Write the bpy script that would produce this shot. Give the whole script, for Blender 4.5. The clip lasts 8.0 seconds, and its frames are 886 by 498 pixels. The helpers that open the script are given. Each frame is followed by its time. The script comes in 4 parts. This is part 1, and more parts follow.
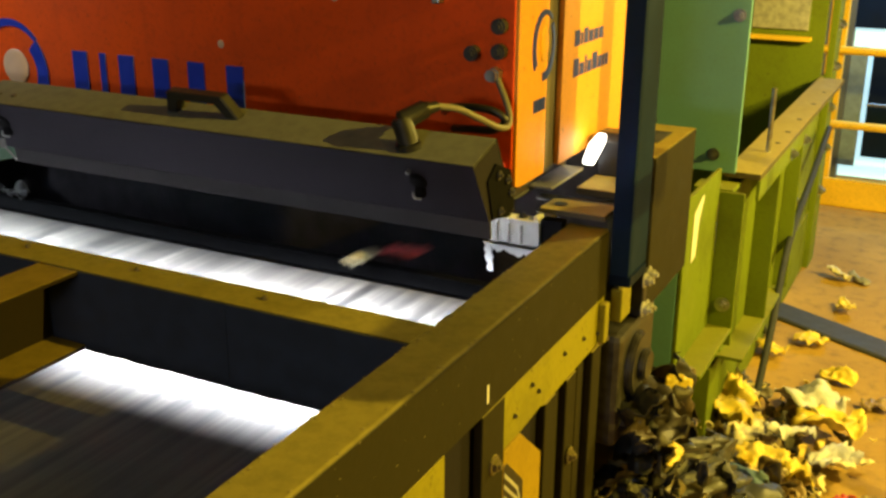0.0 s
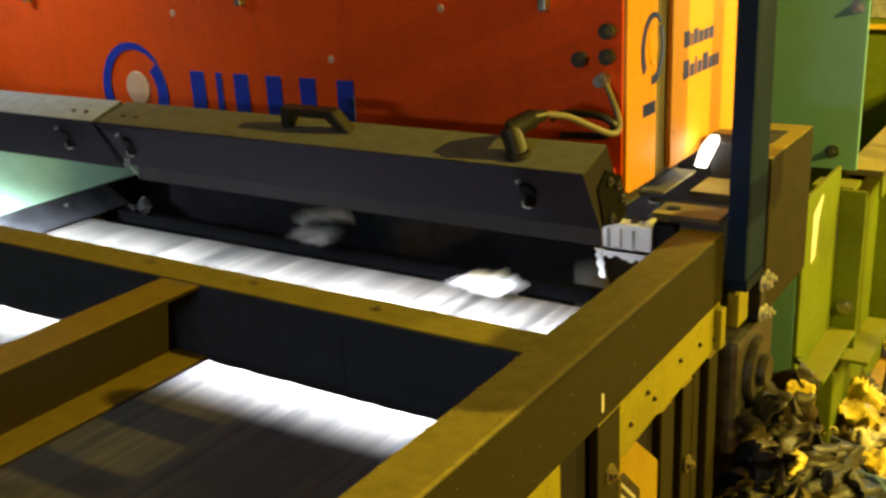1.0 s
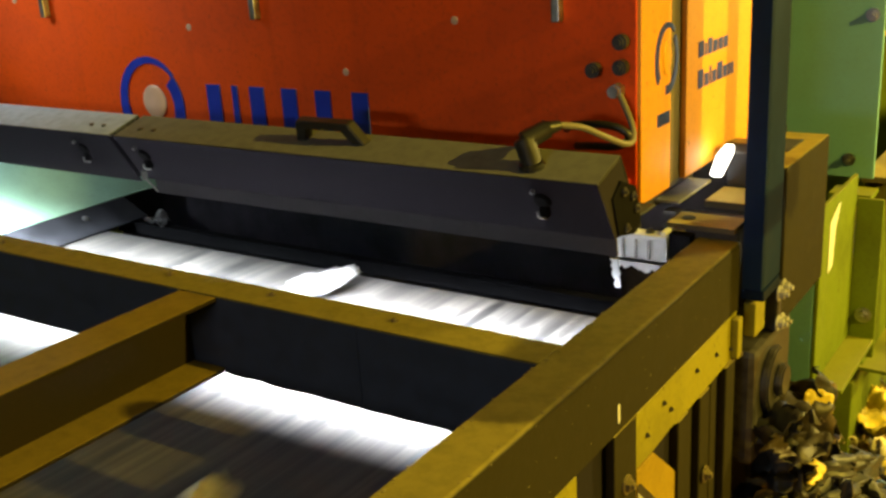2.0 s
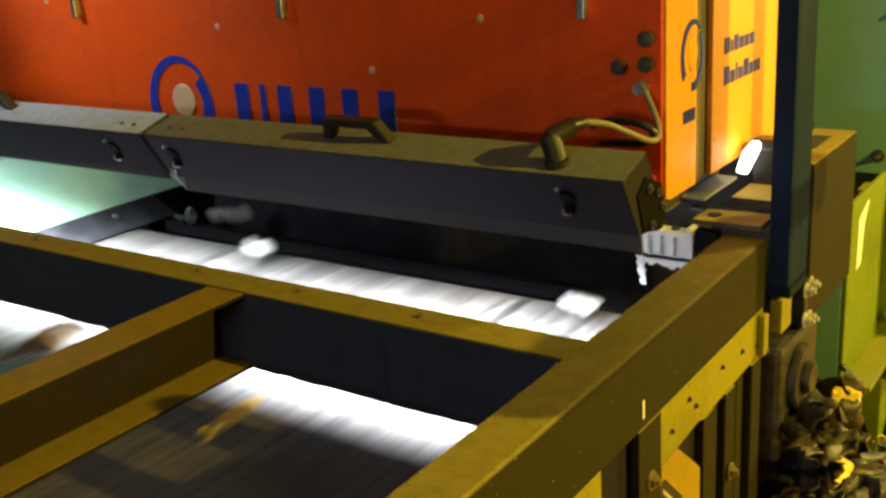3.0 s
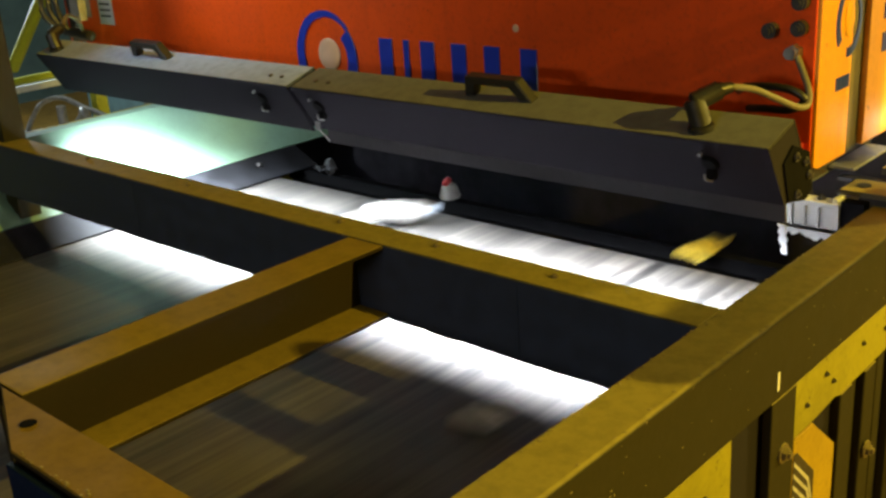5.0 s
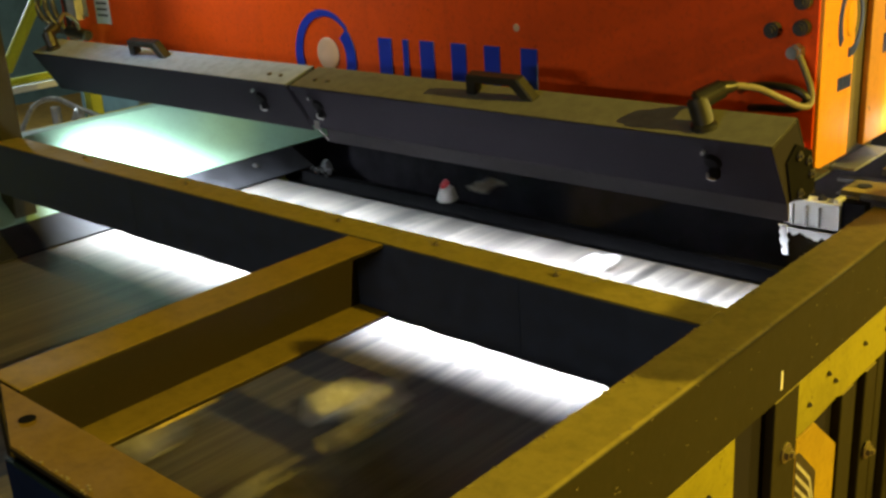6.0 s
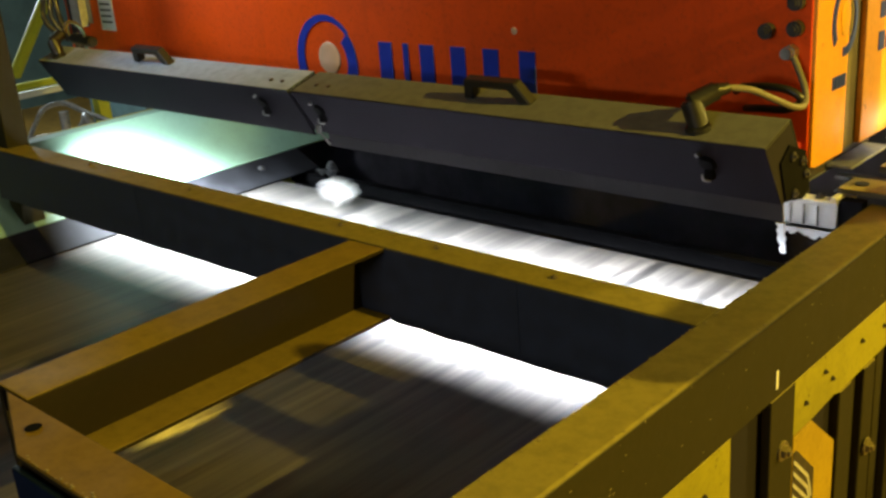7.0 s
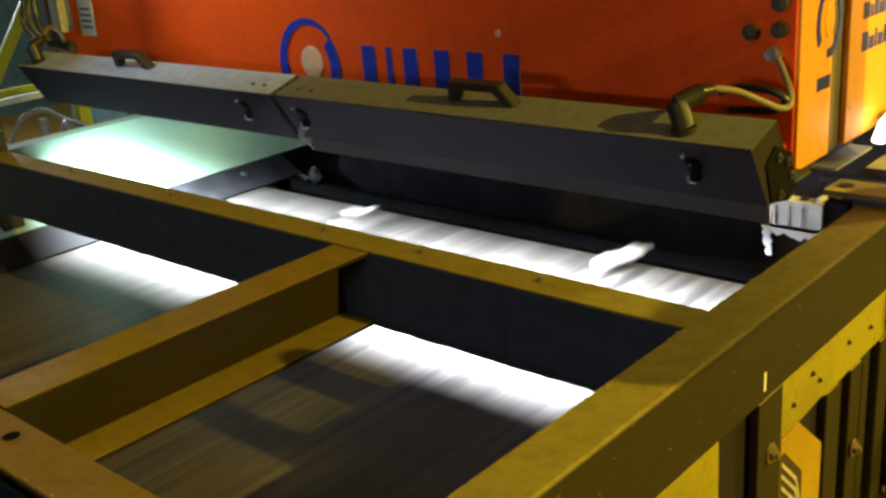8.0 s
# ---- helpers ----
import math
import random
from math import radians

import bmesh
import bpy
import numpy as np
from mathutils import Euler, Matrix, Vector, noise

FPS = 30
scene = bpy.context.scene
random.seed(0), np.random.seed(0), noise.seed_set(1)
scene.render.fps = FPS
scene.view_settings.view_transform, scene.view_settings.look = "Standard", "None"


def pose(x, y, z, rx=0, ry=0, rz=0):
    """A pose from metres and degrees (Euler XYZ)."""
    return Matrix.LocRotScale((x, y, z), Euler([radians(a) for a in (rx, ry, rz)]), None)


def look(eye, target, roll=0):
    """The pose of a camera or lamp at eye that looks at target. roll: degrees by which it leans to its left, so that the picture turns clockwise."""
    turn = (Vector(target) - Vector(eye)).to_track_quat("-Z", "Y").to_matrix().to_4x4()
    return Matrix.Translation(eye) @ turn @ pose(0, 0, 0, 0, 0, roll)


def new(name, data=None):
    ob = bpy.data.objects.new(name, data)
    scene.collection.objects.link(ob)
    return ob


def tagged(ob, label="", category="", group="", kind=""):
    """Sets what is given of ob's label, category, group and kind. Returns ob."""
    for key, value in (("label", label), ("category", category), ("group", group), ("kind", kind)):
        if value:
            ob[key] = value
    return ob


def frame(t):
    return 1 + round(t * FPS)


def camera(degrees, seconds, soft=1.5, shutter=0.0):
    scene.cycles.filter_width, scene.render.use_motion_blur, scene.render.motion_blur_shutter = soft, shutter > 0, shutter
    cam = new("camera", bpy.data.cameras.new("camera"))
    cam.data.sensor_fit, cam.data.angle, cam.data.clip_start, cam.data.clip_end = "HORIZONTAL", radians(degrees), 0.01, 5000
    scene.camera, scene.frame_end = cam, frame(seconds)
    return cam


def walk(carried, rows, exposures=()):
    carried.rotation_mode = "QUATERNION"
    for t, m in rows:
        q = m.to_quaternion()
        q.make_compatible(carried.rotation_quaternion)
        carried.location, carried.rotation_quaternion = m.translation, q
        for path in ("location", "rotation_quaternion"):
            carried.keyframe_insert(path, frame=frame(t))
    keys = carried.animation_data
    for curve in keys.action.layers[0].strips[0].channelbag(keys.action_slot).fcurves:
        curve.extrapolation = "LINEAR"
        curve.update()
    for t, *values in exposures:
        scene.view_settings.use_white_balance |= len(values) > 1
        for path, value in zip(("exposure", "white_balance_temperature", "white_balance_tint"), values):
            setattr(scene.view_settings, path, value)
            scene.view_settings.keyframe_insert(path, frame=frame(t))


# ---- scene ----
cam = camera(46.3, 8.0, soft=2.7, shutter=0.8)
PATH = [
    (0, (0.651, -1.174, 1.804), (-0.209, 0.51, 1.152), 0.4),
    (0.3, (0.644, -1.187, 1.807), (-0.188, 0.49, 1.154), 0.2),
    (0.4, (0.643, -1.189, 1.809), (-0.191, 0.49, 1.16), -0.2),
    (0.5, (0.641, -1.19, 1.811), (-0.244, 0.477, 1.149), -1.6),
    (0.6, (0.638, -1.19, 1.8135), (-0.297, 0.45, 1.151), -2.3),
    (0.7, (0.636, -1.19, 1.816), (-0.335, 0.425, 1.147), -3.0),
    (0.8, (0.637, -1.184, 1.817), (-0.367, 0.418, 1.165), -2.6),
    (1, (0.651, -1.177, 1.814), (-0.394, 0.404, 1.173), -2.8),
    (1.5, (0.651, -1.176, 1.816), (-0.403, 0.403, 1.188), -3.2),
    (3, (0.663, -1.187, 1.818), (-0.453, 0.352, 1.197), -3.9),
    (3.5, (0.656, -1.19, 1.821), (-0.45, 0.35, 1.183), -4.0),
    (3.9, (0.636, -1.224, 1.829), (-0.506, 0.293, 1.201), -3.7),
    (4, (0.64, -1.235, 1.828), (-0.558, 0.237, 1.198), -3.9),
    (4.1, (0.652, -1.237, 1.826), (-0.629, 0.148, 1.162), -3.9),
    (4.2, (0.654, -1.226, 1.825), (-0.639, 0.14, 1.146), -4.0),
    (5.3, (0.665, -1.208, 1.831), (-0.631, 0.152, 1.145), -4.0),
    (5.5, (0.662, -1.213, 1.823), (-0.626, 0.16, 1.148), -3.7),
    (6, (0.649, -1.217, 1.816), (-0.637, 0.157, 1.14), -3.6),
    (6.5, (0.658, -1.213, 1.832), (-0.632, 0.152, 1.144), -4.1),
    (7, (0.675, -1.213, 1.835), (-0.626, 0.144, 1.152), -4.6),
    (7.5, (0.673, -1.21, 1.831), (-0.629, 0.15, 1.157), -4.6),
    (8, (0.665, -1.205, 1.825), (-0.615, 0.176, 1.152), -4.6),
]
walk(cam, [(t, look(eye, target, roll)) for t, eye, target, roll in PATH])

# ---- light ----
world = bpy.data.worlds.new("hall_air")
scene.world = world
world.use_nodes = True
world.node_tree.nodes["Background"].inputs[0].default_value = (0.95, 0.85, 0.65, 1)
world.node_tree.nodes["Background"].inputs[1].default_value = 0.045


def lamp(name, kind, m, power, colour, size=0.2, size_y=None, spread=None):
    data = bpy.data.lights.new(name, kind)
    data.energy, data.color = power, colour
    if kind == "AREA":
        data.shape, data.size, data.size_y = "RECTANGLE", size, size_y or size
        if spread:
            data.spread = radians(spread)
    else:
        data.shadow_soft_size = size
    if kind == "SPOT":
        data.spot_size, data.spot_blend = radians(spread), 1.0
    ob = new(name, data)
    ob.matrix_basis = m
    return ob


SODIUM = (1.0, 0.71, 0.070)
lamp("sodium_lamp", "POINT", pose(4.5, 0.38, 3.47), 1400, SODIUM, 0.02)
# Unseen overhead fill added to lift the beam tops.
lamp("sodium_lamp", "POINT", pose(0.5, -0.6, 6.0), 14, SODIUM, 0.3)
# Unseen lamp added to brighten the floor litter and the green machine.
lamp("sodium_lamp", "POINT", pose(1.7, 2.5, 2.1), 340, (1.0, 0.74, 0.14), 0.15)
lamp("white_lamp", "SPOT", look((-2.4, -0.5, 2.6), (-1.70, 0.5, 1.80)), 98, (0.84, 0.95, 1.0), 0.2, spread=48)
# Unseen cool lamp added to brighten the far-left background.
lamp("white_lamp", "POINT", pose(-5.7, 1.3, 1.65), 150, (0.80, 0.95, 1.0), 0.15)
# Unseen cool fill added to lift faces towards -y.
lamp("cool_fill", "AREA", look((0.2, -6.6, 2.4), (-0.8, 0.3, 1.4)), 64, (0.84, 0.92, 1.0), 1.5, 0.3)
# Added blue fill that tints the floor near the shutters.
lamp("blue_fill", "AREA", pose(0.7, 5.75, 2.0), 45, (0.25, 0.55, 1.0), 1.0, 0.3)
# halogen tubes inside the two halves of the light box, facing the belt
lamp("belt_lamp", "AREA", pose(-1.68, 0.306, 1.350, 12), 120, (0.85, 0.94, 1.0), 1.0, 0.070, 94)
lamp("belt_lamp", "AREA", pose(-0.66, 0.306, 1.350, 12), 140, (0.88, 0.93, 1.0), 0.82, 0.070, 93)
# Extra lamp added at the left end to brighten the green side plate.
lamp("belt_lamp", "AREA", look((-2.12, 0.33, 1.303), (-2.40, 0.74, 1.06)), 3.5, (0.87, 0.95, 1.0), 0.10, 0.05, 130)

# ---- materials ----


class Nodes:
    """A node material in progress."""

    def __init__(self, name):
        self.mat = bpy.data.materials.new(name)
        self.mat.use_nodes = True
        self.tree = self.mat.node_tree
        self.bsdf = self.tree.nodes["Principled BSDF"]

    def add(self, kind, **given):
        n = self.tree.nodes.new(kind)
        for key, value in given.items():
            n.inputs[key].default_value = value
        return n

    def link(self, a, b):
        self.tree.links.new(a, b)

    def coords(self, scale=(1, 1, 1), obj=False):
        g = self.tree.nodes.new("ShaderNodeTexCoord") if obj else self.tree.nodes.new("ShaderNodeNewGeometry")
        m = self.tree.nodes.new("ShaderNodeMapping")
        m.inputs["Scale"].default_value = scale
        self.link(g.outputs["Object" if obj else "Position"], m.inputs["Vector"])
        return m.outputs["Vector"]

    def noise(self, scale, detail=4, stretch=(1, 1, 1), obj=False, rough=0.55):
        n = self.add("ShaderNodeTexNoise", Scale=scale, Detail=detail, Roughness=rough)
        self.link(self.coords(stretch, obj), n.inputs["Vector"])
        return n.outputs["Fac"]

    def ramp(self, fac, a, b, low=0.0, high=1.0):
        r = self.tree.nodes.new("ShaderNodeMapRange")
        r.inputs["From Min"].default_value, r.inputs["From Max"].default_value = a, b
        r.inputs["To Min"].default_value, r.inputs["To Max"].default_value = low, high
        self.link(fac, r.inputs["Value"])
        return r.outputs["Result"]

    def math(self, op, a, b):
        n = self.tree.nodes.new("ShaderNodeMath")
        n.operation = op
        for i, v in enumerate((a, b)):
            if isinstance(v, (int, float)):
                n.inputs[i].default_value = v
            else:
                self.link(v, n.inputs[i])
        return n.outputs[0]

    def mix(self, fac, a, b):
        n = self.tree.nodes.new("ShaderNodeMix")
        n.data_type = "RGBA"
        for i, v in ((0, fac), (6, a), (7, b)):
            if isinstance(v, tuple):
                n.inputs[i].default_value = (*v, 1)
            elif isinstance(v, (int, float)):
                n.inputs[i].default_value = v
            else:
                self.link(v, n.inputs[i])
        return n.outputs[2]

    def done(self, colour, rough, bump=None, strength=0.2, distance=0.002, metal=0.0):
        if isinstance(colour, tuple):
            self.bsdf.inputs["Base Color"].default_value = (*colour, 1)
        else:
            self.link(colour, self.bsdf.inputs["Base Color"])
        if isinstance(rough, (int, float)):
            self.bsdf.inputs["Roughness"].default_value = rough
        else:
            self.link(rough, self.bsdf.inputs["Roughness"])
        self.bsdf.inputs["Metallic"].default_value = metal
        if bump is not None:
            b = self.add("ShaderNodeBump", Strength=strength, Distance=distance)
            self.link(bump, b.inputs["Height"])
            self.link(b.outputs["Normal"], self.bsdf.inputs["Normal"])
        return self.mat


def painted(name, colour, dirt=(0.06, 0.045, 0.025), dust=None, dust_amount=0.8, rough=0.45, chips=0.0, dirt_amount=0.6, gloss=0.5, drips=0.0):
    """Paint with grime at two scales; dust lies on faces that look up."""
    n = Nodes(name)
    big, fine = n.noise(5, 5), n.noise(90, 3)
    col = n.mix(n.ramp(big, 0.45, 0.75, 0, dirt_amount), colour, dirt)
    col = n.mix(n.ramp(fine, 0.5, 0.8, 0, 0.35), col, dirt)
    if drips:
        streak = n.noise(1, 4, (20, 20, 1.5))
        col = n.mix(n.ramp(streak, 0.56, 0.74, 0, drips), col, dirt)
    if chips:
        spots = n.noise(55, 2)
        col = n.mix(n.ramp(spots, 0.70, 0.73, 0, chips), col, (0.03, 0.02, 0.015))
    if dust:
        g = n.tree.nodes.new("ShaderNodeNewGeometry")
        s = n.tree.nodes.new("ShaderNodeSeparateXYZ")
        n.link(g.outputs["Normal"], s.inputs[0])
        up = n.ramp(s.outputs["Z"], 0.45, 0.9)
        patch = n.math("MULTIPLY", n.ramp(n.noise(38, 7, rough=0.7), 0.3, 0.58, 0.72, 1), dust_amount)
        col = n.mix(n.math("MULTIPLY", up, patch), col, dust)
    n.bsdf.inputs["Specular IOR Level"].default_value = gloss
    r = n.ramp(big, 0.3, 0.7, rough, min(0.95, rough + 0.3))
    return n.done(col, r, n.math("ADD", n.math("MULTIPLY", big, 0.4), fine), 0.25, 0.0015)


def plain(name, colour, rough=0.5, metal=0.0, vary=0.25, scale=30, bump=0.15, gloss=0.5):
    n = Nodes(name)
    n.bsdf.inputs["Specular IOR Level"].default_value = gloss
    f = n.noise(scale, 4)
    dark = tuple(c * (1 - vary) for c in colour)
    return n.done(n.mix(n.ramp(f, 0.35, 0.7), dark, colour), n.ramp(f, 0.3, 0.7, max(0.05, rough - 0.08), min(1, rough + 0.1)), f, bump, 0.001, metal)


def scraps(name, colours, rough=0.5, sheen=0.0):
    """Plastic and paper scraps: one colour out of several for each piece."""
    n = Nodes(name)
    g = n.tree.nodes.new("ShaderNodeNewGeometry")
    r = n.tree.nodes.new("ShaderNodeValToRGB")
    r.color_ramp.interpolation = "CONSTANT"
    while len(r.color_ramp.elements) < len(colours):
        r.color_ramp.elements.new(0.5)
    for i, c in enumerate(colours):
        r.color_ramp.elements[i].position = i / len(colours)
        r.color_ramp.elements[i].color = (*c, 1)
    n.link(g.outputs["Random Per Island"], r.inputs["Fac"])
    f = n.noise(40, 4)
    return n.done(n.mix(n.ramp(f, 0.45, 0.8, 0, 0.6), r.outputs["Color"], (0.07, 0.05, 0.03)), rough, f, 0.3, 0.003)


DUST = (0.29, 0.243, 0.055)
# Near-black base holds the beams' dim sides in the paint; dust pales the tops.
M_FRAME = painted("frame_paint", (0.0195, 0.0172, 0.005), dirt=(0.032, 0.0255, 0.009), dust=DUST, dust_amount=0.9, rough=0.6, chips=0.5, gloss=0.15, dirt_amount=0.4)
# Browner, darker copies of the frame paint for the near and middle beams.
M_NEAR_BEAM = painted("near_beam_paint", (0.024, 0.015, 0.004), dirt=(0.04, 0.022, 0.007), dust=(0.205, 0.135, 0.018), dust_amount=0.9, rough=0.6, chips=0.5, gloss=0.15, dirt_amount=0.5)
M_MIDDLE_BEAM = painted("brown_beam_paint", (0.016, 0.0115, 0.004), dirt=(0.026, 0.017, 0.006), dust=(0.26, 0.188, 0.03), dust_amount=0.9, rough=0.6, chips=0.5, gloss=0.15, dirt_amount=0.5)
M_DUSTY = painted("dusty_plate_paint", (0.09, 0.075, 0.03), dust=(0.36, 0.29, 0.08), dust_amount=0.95, rough=0.6, chips=0.4)
M_GREEN = painted("green_paint", (0.135, 0.185, 0.012), (0.055, 0.058, 0.010), dust=(0.22, 0.21, 0.027), dust_amount=0.75, rough=0.5, chips=0.6, dirt_amount=0.5, gloss=0.2)
M_SIDE = painted("yellow_green_paint", (0.235, 0.215, 0.010), (0.075, 0.06, 0.010), dust=(0.27, 0.22, 0.03), dust_amount=0.75, rough=0.5, chips=0.6, dirt_amount=0.5, gloss=0.2)
M_AMBER = painted("amber_paint", (0.33, 0.225, 0.008), (0.10, 0.065, 0.01), rough=0.5, chips=0.4, dirt_amount=0.4, gloss=0.2)
# Bluer than the other greens: cool light on these faces put into the paint.
M_COOL_GREEN = painted("cool_lit_green_paint", (0.15, 0.36, 0.44), (0.13, 0.26, 0.26), dust=DUST, rough=0.4, dirt_amount=0.35)
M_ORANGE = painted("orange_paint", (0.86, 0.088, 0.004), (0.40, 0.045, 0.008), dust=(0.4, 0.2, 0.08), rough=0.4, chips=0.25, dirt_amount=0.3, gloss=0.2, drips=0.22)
# Copy of the cabinet orange with the sodium lamp's yellow mixed in.
M_ORANGE_LIT = painted("lit_orange_paint", (0.86, 0.37, 0.02), (0.5, 0.2, 0.02), dust=(0.4, 0.2, 0.08), rough=0.35, chips=0.4, dirt_amount=0.3, drips=0.4)
M_BLACK_BOX = painted("black_box_paint", (0.023, 0.021, 0.028), (0.027, 0.025, 0.031), dust=(0.18, 0.185, 0.16), dust_amount=0.85, rough=0.7, dirt_amount=0.35, gloss=0.008)
# Dust tone paled and blued to carry the white lamp's light on top.
M_DUSTY_LIT_BOX = painted("dusty_lit_box_paint", (0.017, 0.016, 0.021), (0.021, 0.020, 0.025), dust=(0.36, 0.45, 0.60), dust_amount=0.95, rough=0.7, dirt_amount=0.35, gloss=0.008)
# Dark tone, lifted a little for haze, in place of the unlit void.
M_VOID = plain("dark_void_sheet", (0.034, 0.032, 0.038), 0.9, 0, 0.4, 12, 0.15, 0.02)
M_LIP = painted("grey_steel_paint", (0.075, 0.072, 0.082), (0.05, 0.05, 0.055), rough=0.7, gloss=0.04)
M_RUBBER = plain("black_rubber", (0.030, 0.036, 0.056), 0.75, 0, 0.4, 25, 0.3)
M_FLAP = plain("matt_black_rubber", (0.008, 0.008, 0.009), 0.9, 0, 0.3, 25, 0.3, 0.02)
# Rubber darkened to hold the light box's shade on the skirt.
M_SKIRT = plain("scuffed_shaded_rubber", (0.020, 0.021, 0.026), 0.7, 0, 0.6, 14, 0.3, 0.2)
M_HANDLE = plain("black_plastic", (0.02, 0.02, 0.02), 0.4)
M_STEEL = plain("worn_steel", (0.5, 0.5, 0.5), 0.38, 1.0, 0.4, 40)
M_DARK_STEEL = plain("dark_steel", (0.09, 0.085, 0.08), 0.5, 0.6, 0.5, 40)
M_ZINC = plain("zinc_sheet", (0.48, 0.48, 0.48), 0.5, 0.2, 0.4, 30)
M_BLUE = plain("blue_mark_paint", (0.016, 0.045, 0.46), 0.4, 0, 0.15)
M_NAVY = painted("navy_paint", (0.005, 0.012, 0.034), (0.006, 0.007, 0.010), rough=0.4, chips=0.3, gloss=0.05)
M_POST = painted("grey_blue_post_paint", (0.008, 0.020, 0.060), (0.010, 0.014, 0.022), rough=0.55, chips=0.3, gloss=0.04)
M_PEARL = plain("pale_pearl_paint", (0.75, 0.48, 0.30), 0.35, 0, 0.2, 12)
# The same pearl as seen on the lamplit side, yellow put into its colour.
M_PEARL_LIT = plain("lit_pearl_paint", (0.85, 0.45, 0.05), 0.35, 0, 0.2, 12)
M_PLATE = painted("pale_green_plate_paint", (0.19, 0.33, 0.24), (0.13, 0.21, 0.16), rough=0.45, dirt_amount=0.4)
M_YELLOW = painted("rail_yellow_paint", (0.80, 0.50, 0.03), (0.25, 0.16, 0.03), rough=0.4, dirt_amount=0.35, chips=0.3)
M_LIME = painted("lime_rail_paint", (0.55, 0.58, 0.03), (0.25, 0.22, 0.03), rough=0.4, dirt_amount=0.3)
M_FLOOR_SHADOW = plain("floor_shadow_paint", (0.045, 0.045, 0.048), 0.6)
M_CABLE = plain("grey_cable", (0.16, 0.14, 0.09), 0.6)
M_WHITE = plain("white_label", (0.75, 0.76, 0.78), 0.6, 0, 0.1)
M_OLIVE = painted("olive_sheet_paint", (0.30, 0.27, 0.08), (0.15, 0.12, 0.05), rough=0.6)
M_SHUTTER = plain("grey_blue_shutter", (0.20, 0.26, 0.28), 0.5)
M_TEAL = painted("teal_wall_paint", (0.05, 0.10, 0.115), (0.03, 0.05, 0.055), rough=0.6)
M_WALL = painted("hall_wall_sheet", (0.10, 0.105, 0.10), (0.05, 0.045, 0.04), rough=0.7)
# Near-white base that carries the belt lamp's glare on the channel.
M_LIT_CHANNEL = plain("lit_channel_paint", (0.82, 0.84, 0.85), 0.5, 0, 0.1)
M_BLUE_CAP = plain("pale_blue_plastic", (0.35, 0.42, 0.52), 0.45)
M_RED = plain("red_plastic", (0.42, 0.035, 0.04), 0.45)
M_BROWN = painted("rust_brown_paint", (0.10, 0.075, 0.03), (0.05, 0.035, 0.02), dust=DUST, rough=0.6, chips=0.6)


def belt_material():
    n = Nodes("conveyor_belt_rubber")
    streak = n.noise(1, 6, (34, 0.8, 1), rough=0.65)
    fine = n.noise(1, 3, (120, 3.0, 1))
    patch = n.noise(3, 4)
    col = n.mix(n.ramp(streak, 0.35, 0.7), (0.022, 0.021, 0.021), (0.132, 0.121, 0.110))
    col = n.mix(n.ramp(fine, 0.5, 0.75, 0, 0.4), col, (0.03, 0.027, 0.025))
    col = n.mix(n.ramp(patch, 0.5, 0.75, 0, 0.35), col, (0.125, 0.112, 0.098))
    return n.done(col, n.ramp(streak, 0.3, 0.7, 0.5, 0.75), fine, 0.2, 0.001)


def floor_material():
    n = Nodes("dusty_concrete_floor")
    a, b, c = n.noise(1.3, 5), n.noise(14, 5), n.noise(120, 3)
    col = n.mix(n.ramp(a, 0.35, 0.65), (0.30, 0.18, 0.035), (0.46, 0.285, 0.055))
    col = n.mix(n.ramp(b, 0.5, 0.75, 0, 0.6), col, (0.10, 0.07, 0.03))
    col = n.mix(n.ramp(c, 0.6, 0.75, 0, 0.7), col, (0.45, 0.36, 0.16))
    return n.done(col, 0.8, b, 0.4, 0.004)


def glow(name, colour, strength):
    n = Nodes(name)
    n.bsdf.inputs["Base Color"].default_value = (*colour, 1)
    n.bsdf.inputs["Emission Color"].default_value = (*colour, 1)
    n.bsdf.inputs["Emission Strength"].default_value = strength
    return n.mat


M_BELT = belt_material()
M_FLOOR = floor_material()
# Emission that stands in for light leaking onto a plate.
M_LEAK_GLOW = glow("leak_glow", (1.0, 0.97, 0.9), 5.0)
# Bluish emission in place of daylight falling on pale frame bars.
M_WINDOW_GLOW = glow("window_glow", (0.55, 0.85, 0.95), 1.0)
# Dark film colours that also hold the shade beside the machine.
M_SHADED_SCRAP = scraps("shaded_dark_scraps", [(0.012, 0.013, 0.016), (0.022, 0.024, 0.03), (0.008, 0.008, 0.009), (0.035, 0.035, 0.038), (0.018, 0.017, 0.015), (0.06, 0.06, 0.065), (0.05, 0.035, 0.02), (0.010, 0.011, 0.014), (0.025, 0.02, 0.014), (0.16, 0.13, 0.06)])
M_SCRAP = scraps("mixed_scraps", [(0.70, 0.52, 0.10), (0.14, 0.12, 0.10), (0.30, 0.22, 0.12), (0.08, 0.08, 0.08), (0.75, 0.66, 0.35), (0.24, 0.18, 0.10)])

# ---- building helpers ----
OFFSET = {}


def thing(name, at=(0, 0, 0), label="", category="", group="", kind=""):
    ob = new(name)
    ob.empty_display_size = 0.05
    ob.location = at
    OFFSET[ob.name] = Vector(at)
    return tagged(ob, label, category, group, kind)


